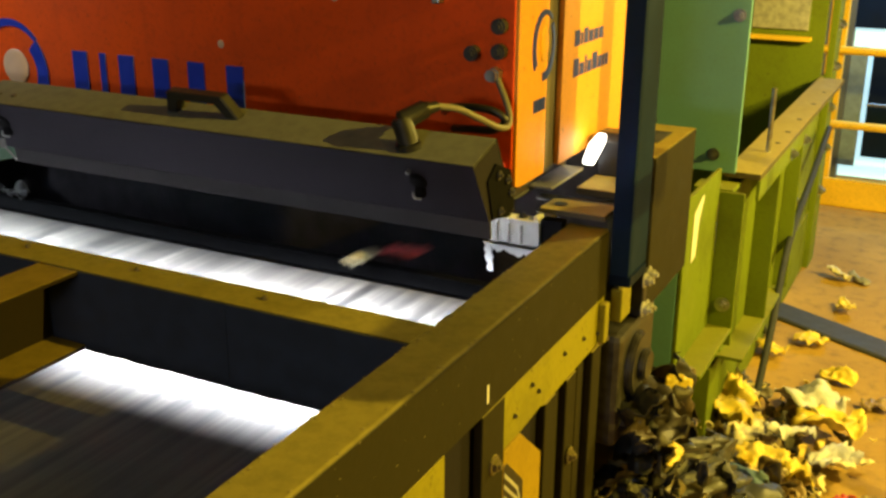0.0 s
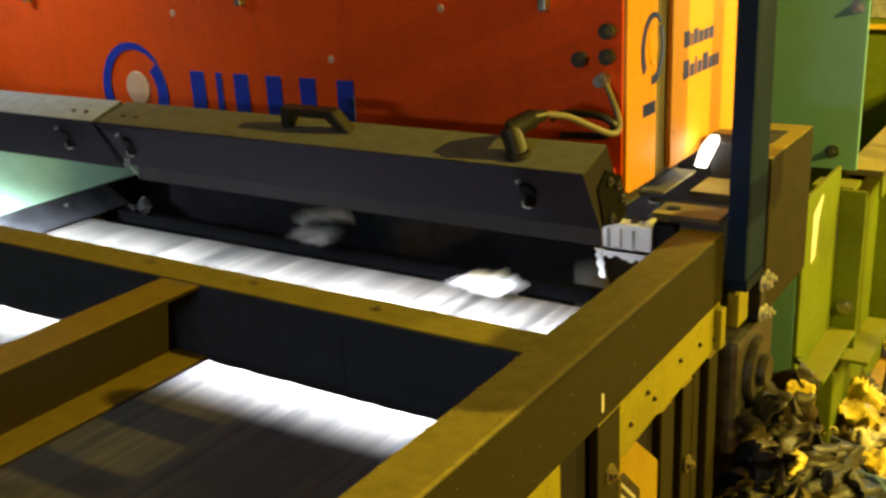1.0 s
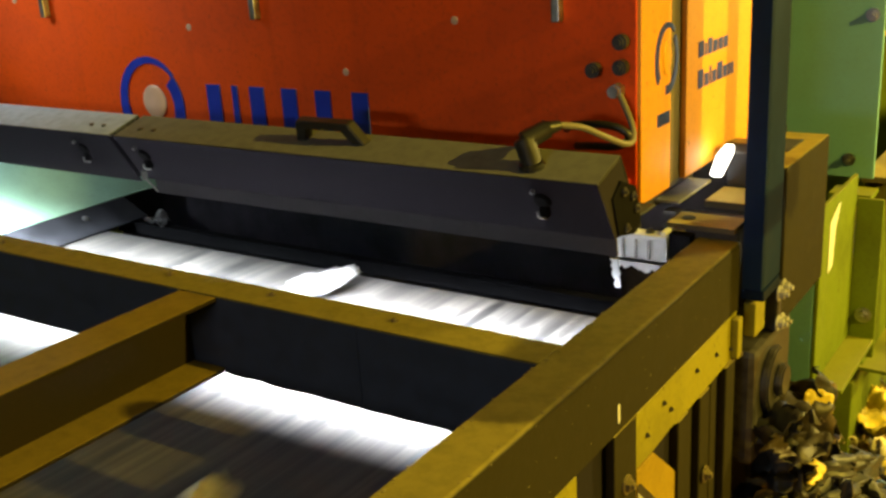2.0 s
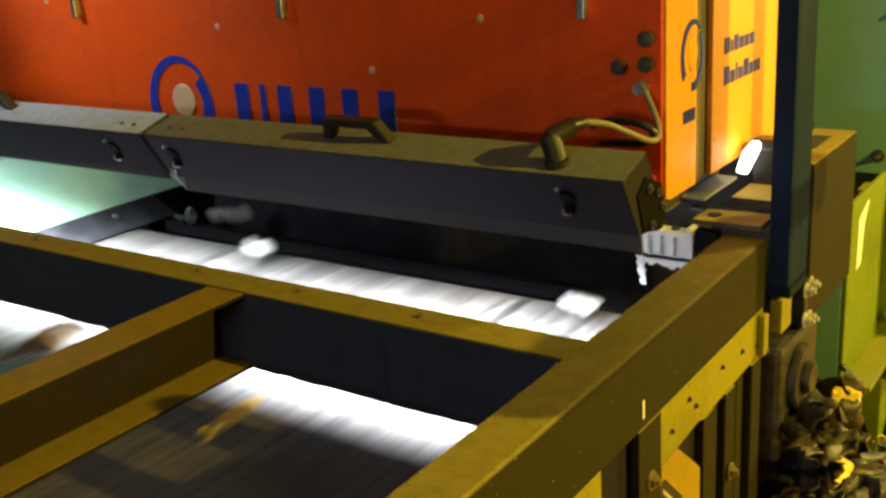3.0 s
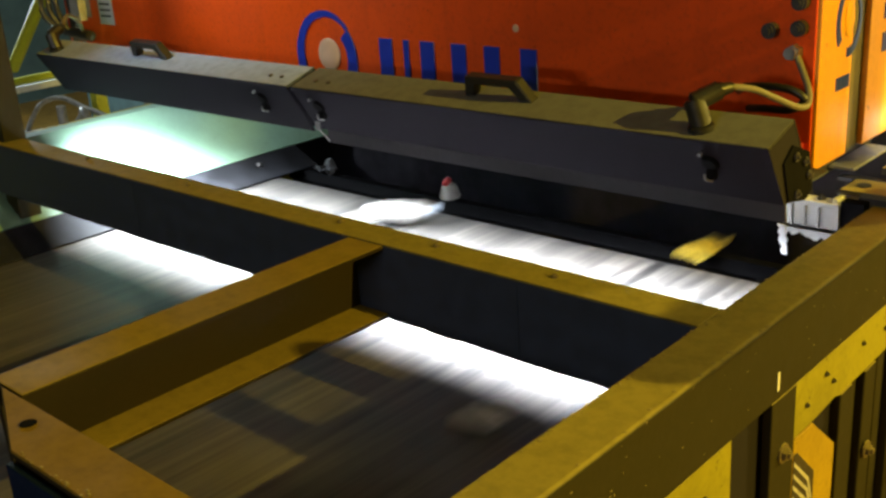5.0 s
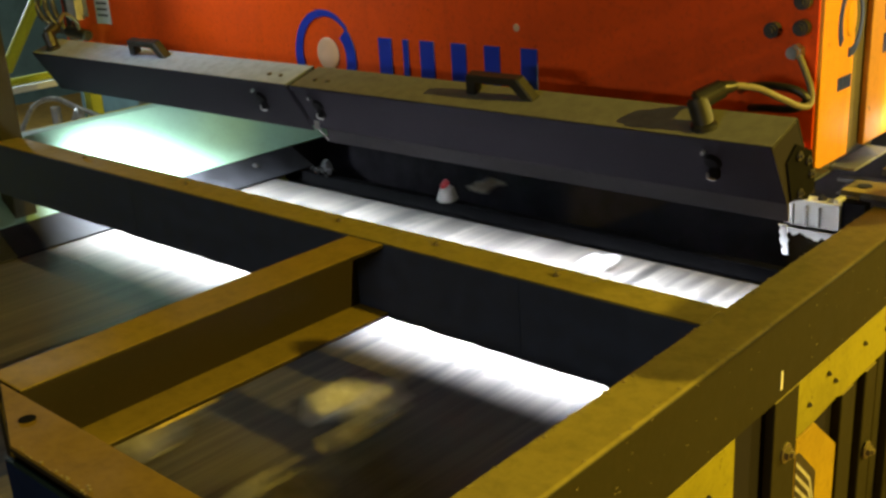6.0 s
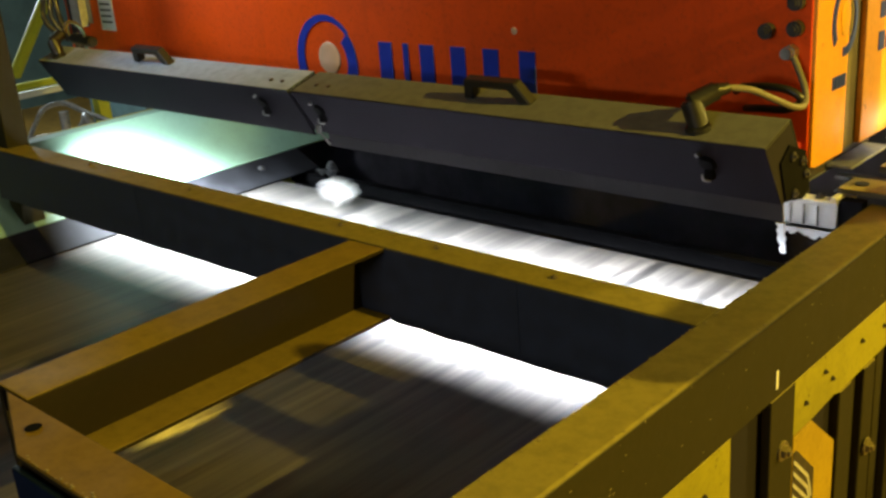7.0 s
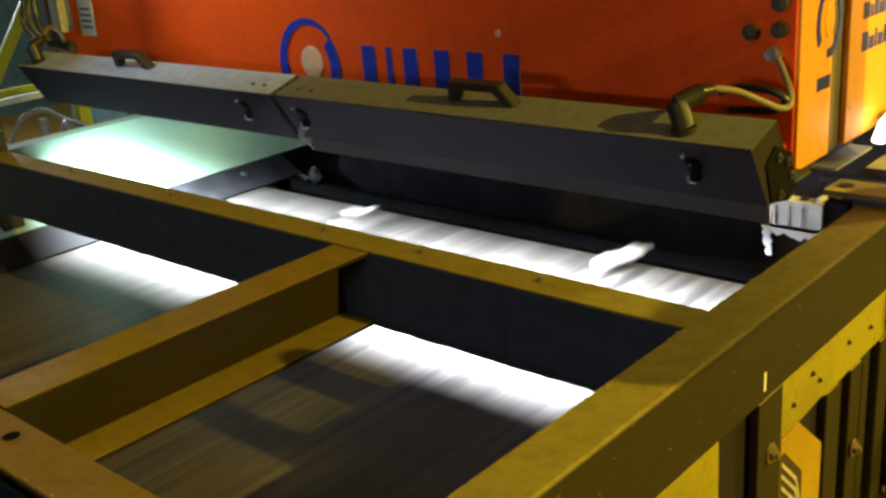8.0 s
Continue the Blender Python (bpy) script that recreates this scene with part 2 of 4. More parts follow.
def part(name, bm, material, parent, label="", smooth=False):
    """Links a bmesh, built in world places, as one mesh under a thing or part."""
    off = OFFSET[parent.name]
    bm.transform(Matrix.Translation(-off))
    me = bpy.data.meshes.new(name)
    bmesh.ops.recalc_face_normals(bm, faces=bm.faces)
    bm.to_mesh(me)
    bm.free()
    me.materials.append(material)
    if smooth:
        me.shade_smooth()
        if smooth != "soft":
            me.set_sharp_from_angle(angle=radians(40))
    ob = new(name, me)
    ob.parent = parent
    OFFSET[ob.name] = off
    if label:
        ob["label"] = label
    return ob


def solid(name, bm, material, label, category="", group="", kind="", smooth=False, at=None):
    """A thing that is one mesh."""
    at = Vector(at) if at is not None else Vector((0, 0, 0))
    bm.transform(Matrix.Translation(-at))
    me = bpy.data.meshes.new(name)
    bmesh.ops.recalc_face_normals(bm, faces=bm.faces)
    bm.to_mesh(me)
    bm.free()
    me.materials.append(material)
    if smooth:
        me.shade_smooth()
        if smooth != "soft":
            me.set_sharp_from_angle(angle=radians(40))
    ob = new(name, me)
    ob.location = at
    OFFSET[ob.name] = at
    return tagged(ob, label, category, group, kind)


def box(lo, hi, bevel=0.0, bm=None, turn=None):
    own = bmesh.new()
    bmesh.ops.create_cube(own, size=1)
    c = [(a + b) / 2 for a, b in zip(lo, hi)]
    s = [abs(b - a) for a, b in zip(lo, hi)]
    bmesh.ops.scale(own, vec=s, verts=own.verts)
    if bevel:
        bmesh.ops.bevel(own, geom=own.edges[:], offset=bevel, segments=2, affect="EDGES", profile=0.6)
    if turn is not None:
        bmesh.ops.transform(own, matrix=turn, verts=own.verts)
    bmesh.ops.translate(own, vec=c, verts=own.verts)
    return merge(own, bm)


def merge(own, bm):
    if bm is None:
        return own
    me = bpy.data.meshes.new("join")
    own.to_mesh(me)
    own.free()
    bm.from_mesh(me)
    bpy.data.meshes.remove(me)
    return bm


def prism(profile, lo, hi, axis="x", bevel=0.0, bm=None):
    """A profile of pairs swept from lo to hi along an axis: x (y, z), y (x, z), z (x, y)."""
    own = bmesh.new()

    def place(p, v):
        return {"x": (v, p[0], p[1]), "y": (p[0], v, p[1]), "z": (p[0], p[1], v)}[axis]

    a = [own.verts.new(place(p, lo)) for p in profile]
    b = [own.verts.new(place(p, hi)) for p in profile]
    own.faces.new(a)
    own.faces.new(b[::-1])
    for i in range(len(profile)):
        j = (i + 1) % len(profile)
        own.faces.new((a[i], b[i], b[j], a[j]))
    if bevel:
        bmesh.ops.bevel(own, geom=own.edges[:], offset=bevel, segments=1, affect="EDGES")
    return merge(own, bm)


def cylinder(a, b, r, r2=None, sides=20, bm=None, bevel=0.0):
    own = bmesh.new()
    a, b = Vector(a), Vector(b)
    bmesh.ops.create_cone(own, cap_ends=True, segments=sides, radius1=r, radius2=r if r2 is None else r2, depth=(b - a).length)
    if bevel:
        edges = [e for e in own.edges if any(len(f.verts) > 4 for f in e.link_faces)]
        bmesh.ops.bevel(own, geom=edges, offset=bevel, segments=2, affect="EDGES")
    turn = (b - a).to_track_quat("Z", "Y").to_matrix().to_4x4()
    bmesh.ops.transform(own, matrix=Matrix.Translation((a + b) / 2) @ turn, verts=own.verts)
    return merge(own, bm)


def tube(points, r, sides=10, bm=None, steps=6):
    """A round cable or pipe through points, smoothed."""
    pts = [Vector(p) for p in points]
    path = []
    for i in range(len(pts) - 1):
        p0, p1, p2, p3 = pts[max(i - 1, 0)], pts[i], pts[i + 1], pts[min(i + 2, len(pts) - 1)]
        for k in range(steps):
            u = k / steps
            path.append(0.5 * ((2 * p1) + (p2 - p0) * u + (2 * p0 - 5 * p1 + 4 * p2 - p3) * u * u + (3 * p1 - p0 - 3 * p2 + p3) * u ** 3))
    path.append(pts[-1])
    own = bmesh.new()
    rings = []
    for i, p in enumerate(path):
        d = (path[min(i + 1, len(path) - 1)] - path[max(i - 1, 0)]).normalized()
        side = d.cross(Vector((0.13, 0.21, 1))).normalized()
        up = side.cross(d)
        rings.append([own.verts.new(p + r * (math.cos(2 * math.pi * k / sides) * side + math.sin(2 * math.pi * k / sides) * up)) for k in range(sides)])
    for a, b in zip(rings, rings[1:]):
        for k in range(sides):
            own.faces.new((a[k], a[(k + 1) % sides], b[(k + 1) % sides], b[k]))
    own.faces.new(rings[0])
    own.faces.new(rings[-1][::-1])
    return merge(own, bm)


def ibeam(lo, hi, axis, flange=0.009, web=0.012, web_at=0.5):
    """An I section between two corners, along x or y."""
    i = 1 if axis == "x" else 0
    c = lo[i] + (hi[i] - lo[i]) * web_at
    bm = box((lo[0], lo[1], hi[2] - flange), hi, 0.003)
    box(lo, (hi[0], hi[1], lo[2] + flange), 0.003, bm)
    a, b = list(lo), list(hi)
    a[i], b[i] = c - web / 2, c + web / 2
    a[2], b[2] = lo[2] + flange - 0.001, hi[2] - flange + 0.001
    return box(a, b, 0, bm)


def hexbolt(at, normal, r=0.011, h=0.009, washer=True):
    n = Vector(normal)
    at = Vector(at)
    bm = cylinder(at, at + n * h, r, sides=6, bevel=0.001)
    if washer:
        cylinder(at, at + n * 0.003, r * 1.5, sides=14, bm=bm)
    return cylinder(at + n * h * 0.9, at + n * h * 1.5, r * 0.5, sides=8, bm=bm)


def crumple(size, seed, thick=0.004, cuts=5, fold=0.35):
    """A crumpled scrap of film or card with a ragged round outline and sharp creases, centred on its place."""
    rnd = random.Random(seed)
    bm = bmesh.new()
    bmesh.ops.create_grid(bm, x_segments=cuts, y_segments=cuts, size=0.5)
    shift = Vector((rnd.random() * 50, rnd.random() * 50, 0))
    for v in bm.verts:
        q = v.co * 2
        far = max(abs(q.x), abs(q.y))
        round_off = far / max(q.length, 1e-4) if far > 0 else 1
        edge = 1 + 0.22 * noise.noise(Vector((math.atan2(q.y, q.x) * 1.6, 0, 0)) + shift)
        v.co = v.co * ((0.45 + 0.55 * round_off) * (1 + (edge - 1) * far))
        p = v.co * 2.3 + shift
        crease = 1 - 2 * abs(noise.noise(p * 1.7 + Vector((3, 7, 1)))) * 1.6
        fine = 1 - 2 * abs(noise.noise(p * 3.9)) * 1.6
        v.co.z = fold * (0.7 * noise.noise(p * 0.8) + 0.26 * crease + 0.06 * fine)
        v.co.x *= size[0]
        v.co.y *= size[1]
        v.co.z *= max(size[0], size[1])
    geo = bmesh.ops.extrude_face_region(bm, geom=bm.faces[:])
    bmesh.ops.translate(bm, vec=(0, 0, thick), verts=[g for g in geo["geom"] if isinstance(g, bmesh.types.BMVert)])
    low = min(v.co.z for v in bm.verts)
    bmesh.ops.translate(bm, vec=(0, 0, -low), verts=bm.verts)
    return bm


def bottle(length, r, seed):
    """A squashed drinks bottle lying on its side, along x."""
    bm = bmesh.new()
    prof = [(-0.5, 0.0), (-0.5, 0.8), (-0.47, 1), (-0.2, 0.96), (-0.1, 1), (0.15, 0.95), (0.25, 0.98), (0.38, 0.5), (0.41, 0.34), (0.5, 0.34), (0.5, 0.0)]
    rings = [[bm.verts.new((p[0] * length, p[1] * r * math.cos(k * math.pi / 6), p[1] * r * 0.72 * math.sin(k * math.pi / 6))) for k in range(12)] for p in prof]
    for a, b in zip(rings, rings[1:]):
        for k in range(12):
            bm.faces.new((a[k], a[(k + 1) % 12], b[(k + 1) % 12], b[k]))
    for v in bm.verts:
        d = noise.noise(v.co * 22 + Vector((seed, 0, 0)))
        v.co.y += d * r * 0.3
        v.co.z += d * r * 0.25
    bmesh.ops.remove_doubles(bm, verts=bm.verts, dist=0.0004)
    low = min(v.co.z for v in bm.verts)
    bmesh.ops.translate(bm, vec=(0, 0, -low), verts=bm.verts)
    return bm

# ---- hall ----


def build_hall():
    solid("floor", box((-9, -7, -0.2), (9, 6.2, 0)), M_FLOOR, "dusty brown concrete hall floor", "floor", kind="structure")
    solid("ceiling", box((-9, -7, 6.2), (9, 6.2, 6.4)), M_WALL, "dark sheet metal hall roof", "ceiling", kind="structure")
    solid("wall_south", box((-9, -7.2, 0), (9, -7, 6.2)), M_WALL, "grey sheet metal hall wall", "wall", kind="structure")
    solid("wall_east", box((9, -7, 0), (9.2, 6.2, 6.2)), M_WALL, "grey sheet metal hall wall", "wall", kind="structure")
    solid("wall_west", box((-9.2, -7, 0), (-9, 6.2, 6.2)), M_TEAL, "dark teal hall wall", "wall", kind="structure")
    # the far wall with one lit opening behind the guard rail
    bm = box((-9, 6.0, 0), (-0.075, 6.2, 6.2))
    box((1.5, 6.0, 0), (9, 6.2, 6.2), 0, bm)
    box((-0.075, 6.0, 2.2), (1.5, 6.2, 6.2), 0, bm)
    solid("wall_north", bm, M_WALL, "grey sheet metal hall wall with an opening", "wall", kind="structure")
    win = thing("window_1", (0.6, 6.1, 0), "dark shutters with a daylight glow standing in for lit frame bars", "window", kind="structure")
    part("shutter", box((-0.074, 6.02, 0.10), (0.030, 6.05, 0.88), 0.004), M_SHUTTER, win, "grey-blue shutter")
    part("shutter", box((0.062, 6.02, 0.17), (0.62, 6.05, 0.86), 0.004), M_NAVY, win, "dark blue shutter")
    part("shutter", box((0.66, 6.02, 0.17), (1.49, 6.05, 0.86), 0.004), M_NAVY, win, "dark blue shutter")
    part("shutter", box((-0.074, 6.02, 1.00), (1.49, 6.05, 2.19), 0.004), M_NAVY, win, "dark blue shutter")
    part("bar", cylinder((0.06, 6.0, 0.52), (1.49, 6.0, 0.52), 0.012), M_STEEL, win)
    # The glow shows through the gaps where daylit frame bars would be.
    part("pane", box((-0.074, 6.10, 0.01), (1.499, 6.11, 2.2)), M_WINDOW_GLOW, win, "glowing sheet that shows as pale daylit bars")


def build_guard_rail():
    rail = thing("guard_rail", (0.3, 5.4, 0), "yellow steel guard rail with a toe board", "railing")
    for x in (-0.27, -0.15, 1.25):
        part("post", box((x, 5.38, 0), (x + 0.10, 5.44, 1.6), 0.006), M_YELLOW, rail)
    for z in (0.50, 0.94):
        part("rail", cylinder((-1.6, 5.36, z), (1.6, 5.36, z), 0.024), M_YELLOW, rail)
    part("toe_board", box((-1.6, 5.34, 0.0), (1.6, 5.37, 0.17), 0.004), M_YELLOW, rail)
    part("infill_sheet", box((-1.6, 5.385, 0.2), (-0.28, 5.40, 0.88), 0.003), M_OLIVE, rail, "olive sheet below the rail")
    for x, z in ((-0.2, 1.24), (-0.08, 1.24), (-0.2, 0.55)):
        part("bolt", hexbolt((x, 5.37, z), (0, -1, 0)), M_STEEL, rail)


# ---- conveyor and its steel frame ----


def build_frame():
    fr = thing("steel_frame", (0, 0, 0), "dusty olive steel frame of beams above a conveyor", "frame")
    # side beam: a channel with its back to the outside
    bm = prism([(0.0, 1.2), (0.074, 1.2), (0.0775, 1.1988), (0.0795, 1.1965), (0.08, 1.194), (0.08, 1.066), (0.0, 1.066), (0.0, 1.074), (0.072, 1.074), (0.072, 1.192), (0.0, 1.192)], -1.3, 0.64, "y", 0.0006)
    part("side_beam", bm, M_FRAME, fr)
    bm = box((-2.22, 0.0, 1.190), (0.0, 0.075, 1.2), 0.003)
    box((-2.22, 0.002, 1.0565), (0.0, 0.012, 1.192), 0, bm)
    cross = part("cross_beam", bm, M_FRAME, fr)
    # black rubber sheets hung on the cross beam, with an uneven lower edge
    for x0, x1, seed in ((-2.215, -1.4705, 1), (-1.4695, -0.726, 2), (-0.709, -0.3255, 3), (-0.3245, -0.002, 4)):
        own = bmesh.new()
        rnd = random.Random(seed)
        n = 12
        prof = [(x0, 1.1985), (x1, 1.1985)] + [(x1 + (x0 - x1) * i / n, 1.0555 + rnd.uniform(-0.0015, 0.0015)) for i in range(n + 1)]
        prism(prof, -0.004, 0.0, "y", 0, own)
        part("rubber_sheet", own, M_RUBBER, cross, "black rubber sheet")
    part("middle_beam", ibeam((-0.724, -0.695, 1.058), (-0.632, -0.0045, 1.2), "y", 0.008, 0.012, 0.08), M_MIDDLE_BEAM, fr, "brown dusty middle beam")
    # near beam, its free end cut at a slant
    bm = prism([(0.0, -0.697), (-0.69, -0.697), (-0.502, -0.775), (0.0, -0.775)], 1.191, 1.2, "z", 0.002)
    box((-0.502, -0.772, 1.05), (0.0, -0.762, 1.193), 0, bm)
    part("cross_beam", bm, M_NEAR_BEAM, fr, "brown near beam")
    bm = box((-0.498, -0.786, 0.86), (0.0, -0.776, 1.188), 0.002)
    part("stub_post", box((-0.83, -0.80, 0.5), (-0.765, -0.735, 1.12), 0.004), M_DUSTY, fr)
    part("front_sheet", bm, M_NAVY, fr, "dark blue sheet below the near beam")
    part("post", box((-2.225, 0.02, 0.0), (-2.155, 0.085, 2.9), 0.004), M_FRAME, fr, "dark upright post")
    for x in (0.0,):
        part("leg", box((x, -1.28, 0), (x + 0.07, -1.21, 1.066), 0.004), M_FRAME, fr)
    for x, y in ((-0.545, 0.045), (-0.80, 0.045), (-0.28, 0.04), (-1.30, 0.04), (-1.75, 0.045)):
        part("bolt", hexbolt((x, y, 1.2), (0, 0, 1), 0.006, 0.005, False), M_BROWN, fr)
    part("bolt", hexbolt((-0.502, -0.766, 1.165), (-1, 0, 0), 0.010, 0.010), M_DUSTY, fr)
    # Not cut: a black disc gives the dark inside of the opening.
    part("hole", cylinder((-0.548, -0.728, 1.2002), (-0.548, -0.728, 1.2010), 0.011, sides=18), M_FLAP, fr, "flat dark disc for the shade in a bolt hole")
    # rubbed dirt lumps along the beam top
    rnd = random.Random(5)
    bm = bmesh.new()
    for i in range(150):
        x, y = rnd.choice((0.003, 0.003, 0.074)) + rnd.uniform(-0.004, 0.004), rnd.uniform(-0.95, 0.6)
        s = rnd.uniform(0.001, 0.0030)
        own = bmesh.new()
        bmesh.ops.create_icosphere(own, subdivisions=1, radius=s)
        bmesh.ops.scale(own, vec=(1, 1.6, 0.5), verts=own.verts)
        bmesh.ops.translate(own, vec=(x, y, 1.2), verts=own.verts)
        merge(own, bm)
    for i in range(60):
        own = bmesh.new()
        bmesh.ops.create_icosphere(own, subdivisions=1, radius=rnd.uniform(0.001, 0.003))
        bmesh.ops.scale(own, vec=(1.5, 1, 0.5), verts=own.verts)
        bmesh.ops.translate(own, vec=(rnd.uniform(-0.49, 0), -0.772 + rnd.uniform(-0.002, 0.01), 1.2), verts=own.verts)
        merge(own, bm)
    flecks = bmesh.new()
    for i in range(70):
        y, z, w = rnd.uniform(-0.9, 0.6), rnd.uniform(1.075, 1.197), rnd.uniform(0.0008, 0.0022)
        box((0.0796, y, z), (0.0804, y + w * rnd.uniform(1, 3), z + w), 0, flecks)
    tagged(part("paint_flecks", flecks, M_DUSTY, fr, "pale chipped flecks on the side beam"), kind="stuff")
    tagged(part("dirt_crust", bm, M_BROWN, fr, "crusted dirt along the beam edges"), kind="stuff")


def build_conveyor():
    cv = thing("conveyor", (0, 0, 0), "wide dark conveyor belt with green side plates", "conveyor")
    # the belt runs flat, then bends down round the head pulley and turns back below
    arc = [radians(5 * i) for i in range(33)]
    outer = [(-3.6, 0.9)] + [(0.83 + 0.13 * math.sin(a), 0.77 + 0.13 * math.cos(a)) for a in arc] + [(-3.6, 0.645)]
    inner = [(-3.6, 0.657)] + [(0.83 + 0.118 * math.sin(a), 0.77 + 0.118 * math.cos(a)) for a in reversed(arc)] + [(-3.6, 0.888)]
    part("belt", prism(outer + inner, -2.12, -0.03, "x"), M_BELT, cv, "grey-brown rubber belt with dusty streaks", True)
    part("head_roller", cylinder((-2.12, 0.83, 0.77), (-0.03, 0.83, 0.77), 0.117, sides=40), M_RUBBER, cv, smooth=True)
    # left flank: rubber skirt on the belt and a sloping green plate
    part("rubber_skirt", prism([(-2.03, 0.903), (-2.03, 0.908), (-2.14, 0.962), (-2.15, 0.955)], -3.6, 1.02, "y"), M_SKIRT, cv, "black rubber skirt along the belt edge")
    for y in (-0.3, 0.35, 0.83):
        part("bolt", hexbolt((-2.10, y, 0.941), (0.44, 0, 0.9), 0.008, 0.006), M_STEEL, cv)
    part("side_plate", prism([(-2.14, 0.964), (-2.40, 1.145), (-2.46, 1.145), (-2.46, 1.137), (-2.405, 1.137), (-2.148, 0.957)], -3.6, 1.25, "y", 0.001), M_PLATE, cv, "sloping pale green side plate")
    part("outer_plate", box((-2.50, -3.6, 0.3), (-2.465, 1.25, 1.14), 0.003), M_SIDE, cv)
    # right flank
    part("inner_plate", box((-0.028, -3.6, 0.78), (-0.015, 1.05, 1.05), 0.002), M_RUBBER, cv)
    part("side_plate", prism([(-1.25, 1.0655), (-0.045, 1.0655), (-0.045, 0.55), (-1.25, 0.55)], 0.070, 0.0795, "x", 0.001), M_SIDE, cv, "yellow-green side plate")
    part("side_plate", prism([(0.158, 1.0655), (0.635, 1.0655), (0.635, 0.975), (0.33, 0.968), (0.315, 0.975), (0.225, 0.968), (0.158, 0.968)], 0.070, 0.0795, "x", 0.001), M_SIDE, cv, "yellow-green side plate")
    part("bracket", prism([(0.158, 0.967), (0.225, 0.967), (0.32, 0.885), (0.32, 0.52), (0.158, 0.52)], 0.072, 0.0815, "x", 0.001), M_AMBER, cv, "amber angled bracket")
    part("warning_plate", prism([(0.159, 0.940), (0.170, 0.940), (0.240, 0.872), (0.242, 0.70), (0.159, 0.70)], 0.0816, 0.0824, "x"), M_HANDLE, cv, "black plate with pale stripes")
    for i in range(8):
        z = 0.928 - i * 0.021
        part("stripe", prism([(0.160, z), (0.218, z - 0.056), (0.236, z - 0.105), (0.231, z - 0.105), (0.213, z - 0.060), (0.160, z - 0.008)], 0.0825, 0.0830, "x"), M_ZINC, cv, "pale diagonal stripe")
    part("inner_box", box((0.02, -1.25, 0.35), (0.06, 0.66, 1.05), 0.003), M_BLACK_BOX, cv, "dark box behind the side plates")
    part("upright", box((0.066, 0.076, 0.0), (0.0815, 0.157, 1.0655), 0.002), M_FRAME, cv)
    part("paint_mark", box((0.0805, 0.090, 1.082), (0.0813, 0.096, 1.112), 0), M_WHITE, cv, "pale scratch")
    for y, w in ((0.345, 0.05), (0.41, 0.022), (0.45, 0.05), (0.53, 0.03), (0.59, 0.05)):
        part("rib", box((0.061, y, 0.0 if w > 0.04 else 0.4), (0.078 if w > 0.04 else 0.069, y + w, 0.963), 0.003), M_FRAME, cv)
    part("angle", box((0.0805, 0.60, 0.98), (0.095, 0.625, 1.06), 0.003), M_SIDE, cv)
    part("angle", box((0.081, 0.67, 1.0), (0.105, 0.73, 1.069), 0.003), M_SIDE, cv)
    for y, z in ((0.20, 1.01), (0.27, 1.035), (0.30, 1.01), (0.42, 1.03), (0.52, 1.02), (-0.12, 0.99), (-0.12, 1.01), (-0.30, 0.98), (0.60, 1.0)):
        part("bolt", hexbolt((0.0795, y, z), (1, 0, 0), 0.005, 0.004, False), M_DARK_STEEL, cv)
    for y, z in ((0.118, 0.965), (0.10, 0.80), (0.47, 0.80), (0.36, 0.72), (0.62, 0.985), (0.11, 0.72)):
        part("bolt", hexbolt((0.0815, y, z), (1, 0, 0), 0.011, 0.010), M_BROWN, cv)
    # Sheet added where there is only darkness beyond the belt.
    part("void_backing", box((-2.60, 1.30, 0.28), (-0.03, 1.32, 1.28), 0.003), M_VOID, cv, "added dark sheet standing in for the unlit void behind the belt")
    part("catch_tray", box((-2.12, 1.02, 0.28), (-0.03, 1.30, 0.30), 0.003), M_DARK_STEEL, cv)
    part("sill", box((-2.12, 0.965, 0.86), (-0.03, 1.0, 0.898), 0.003), M_FLAP, cv, "dark sill behind the belt's end")
    part("under_tray", box((-2.5, -3.6, 0.33), (-0.03, 1.0, 0.35), 0.003), M_DARK_STEEL, cv)


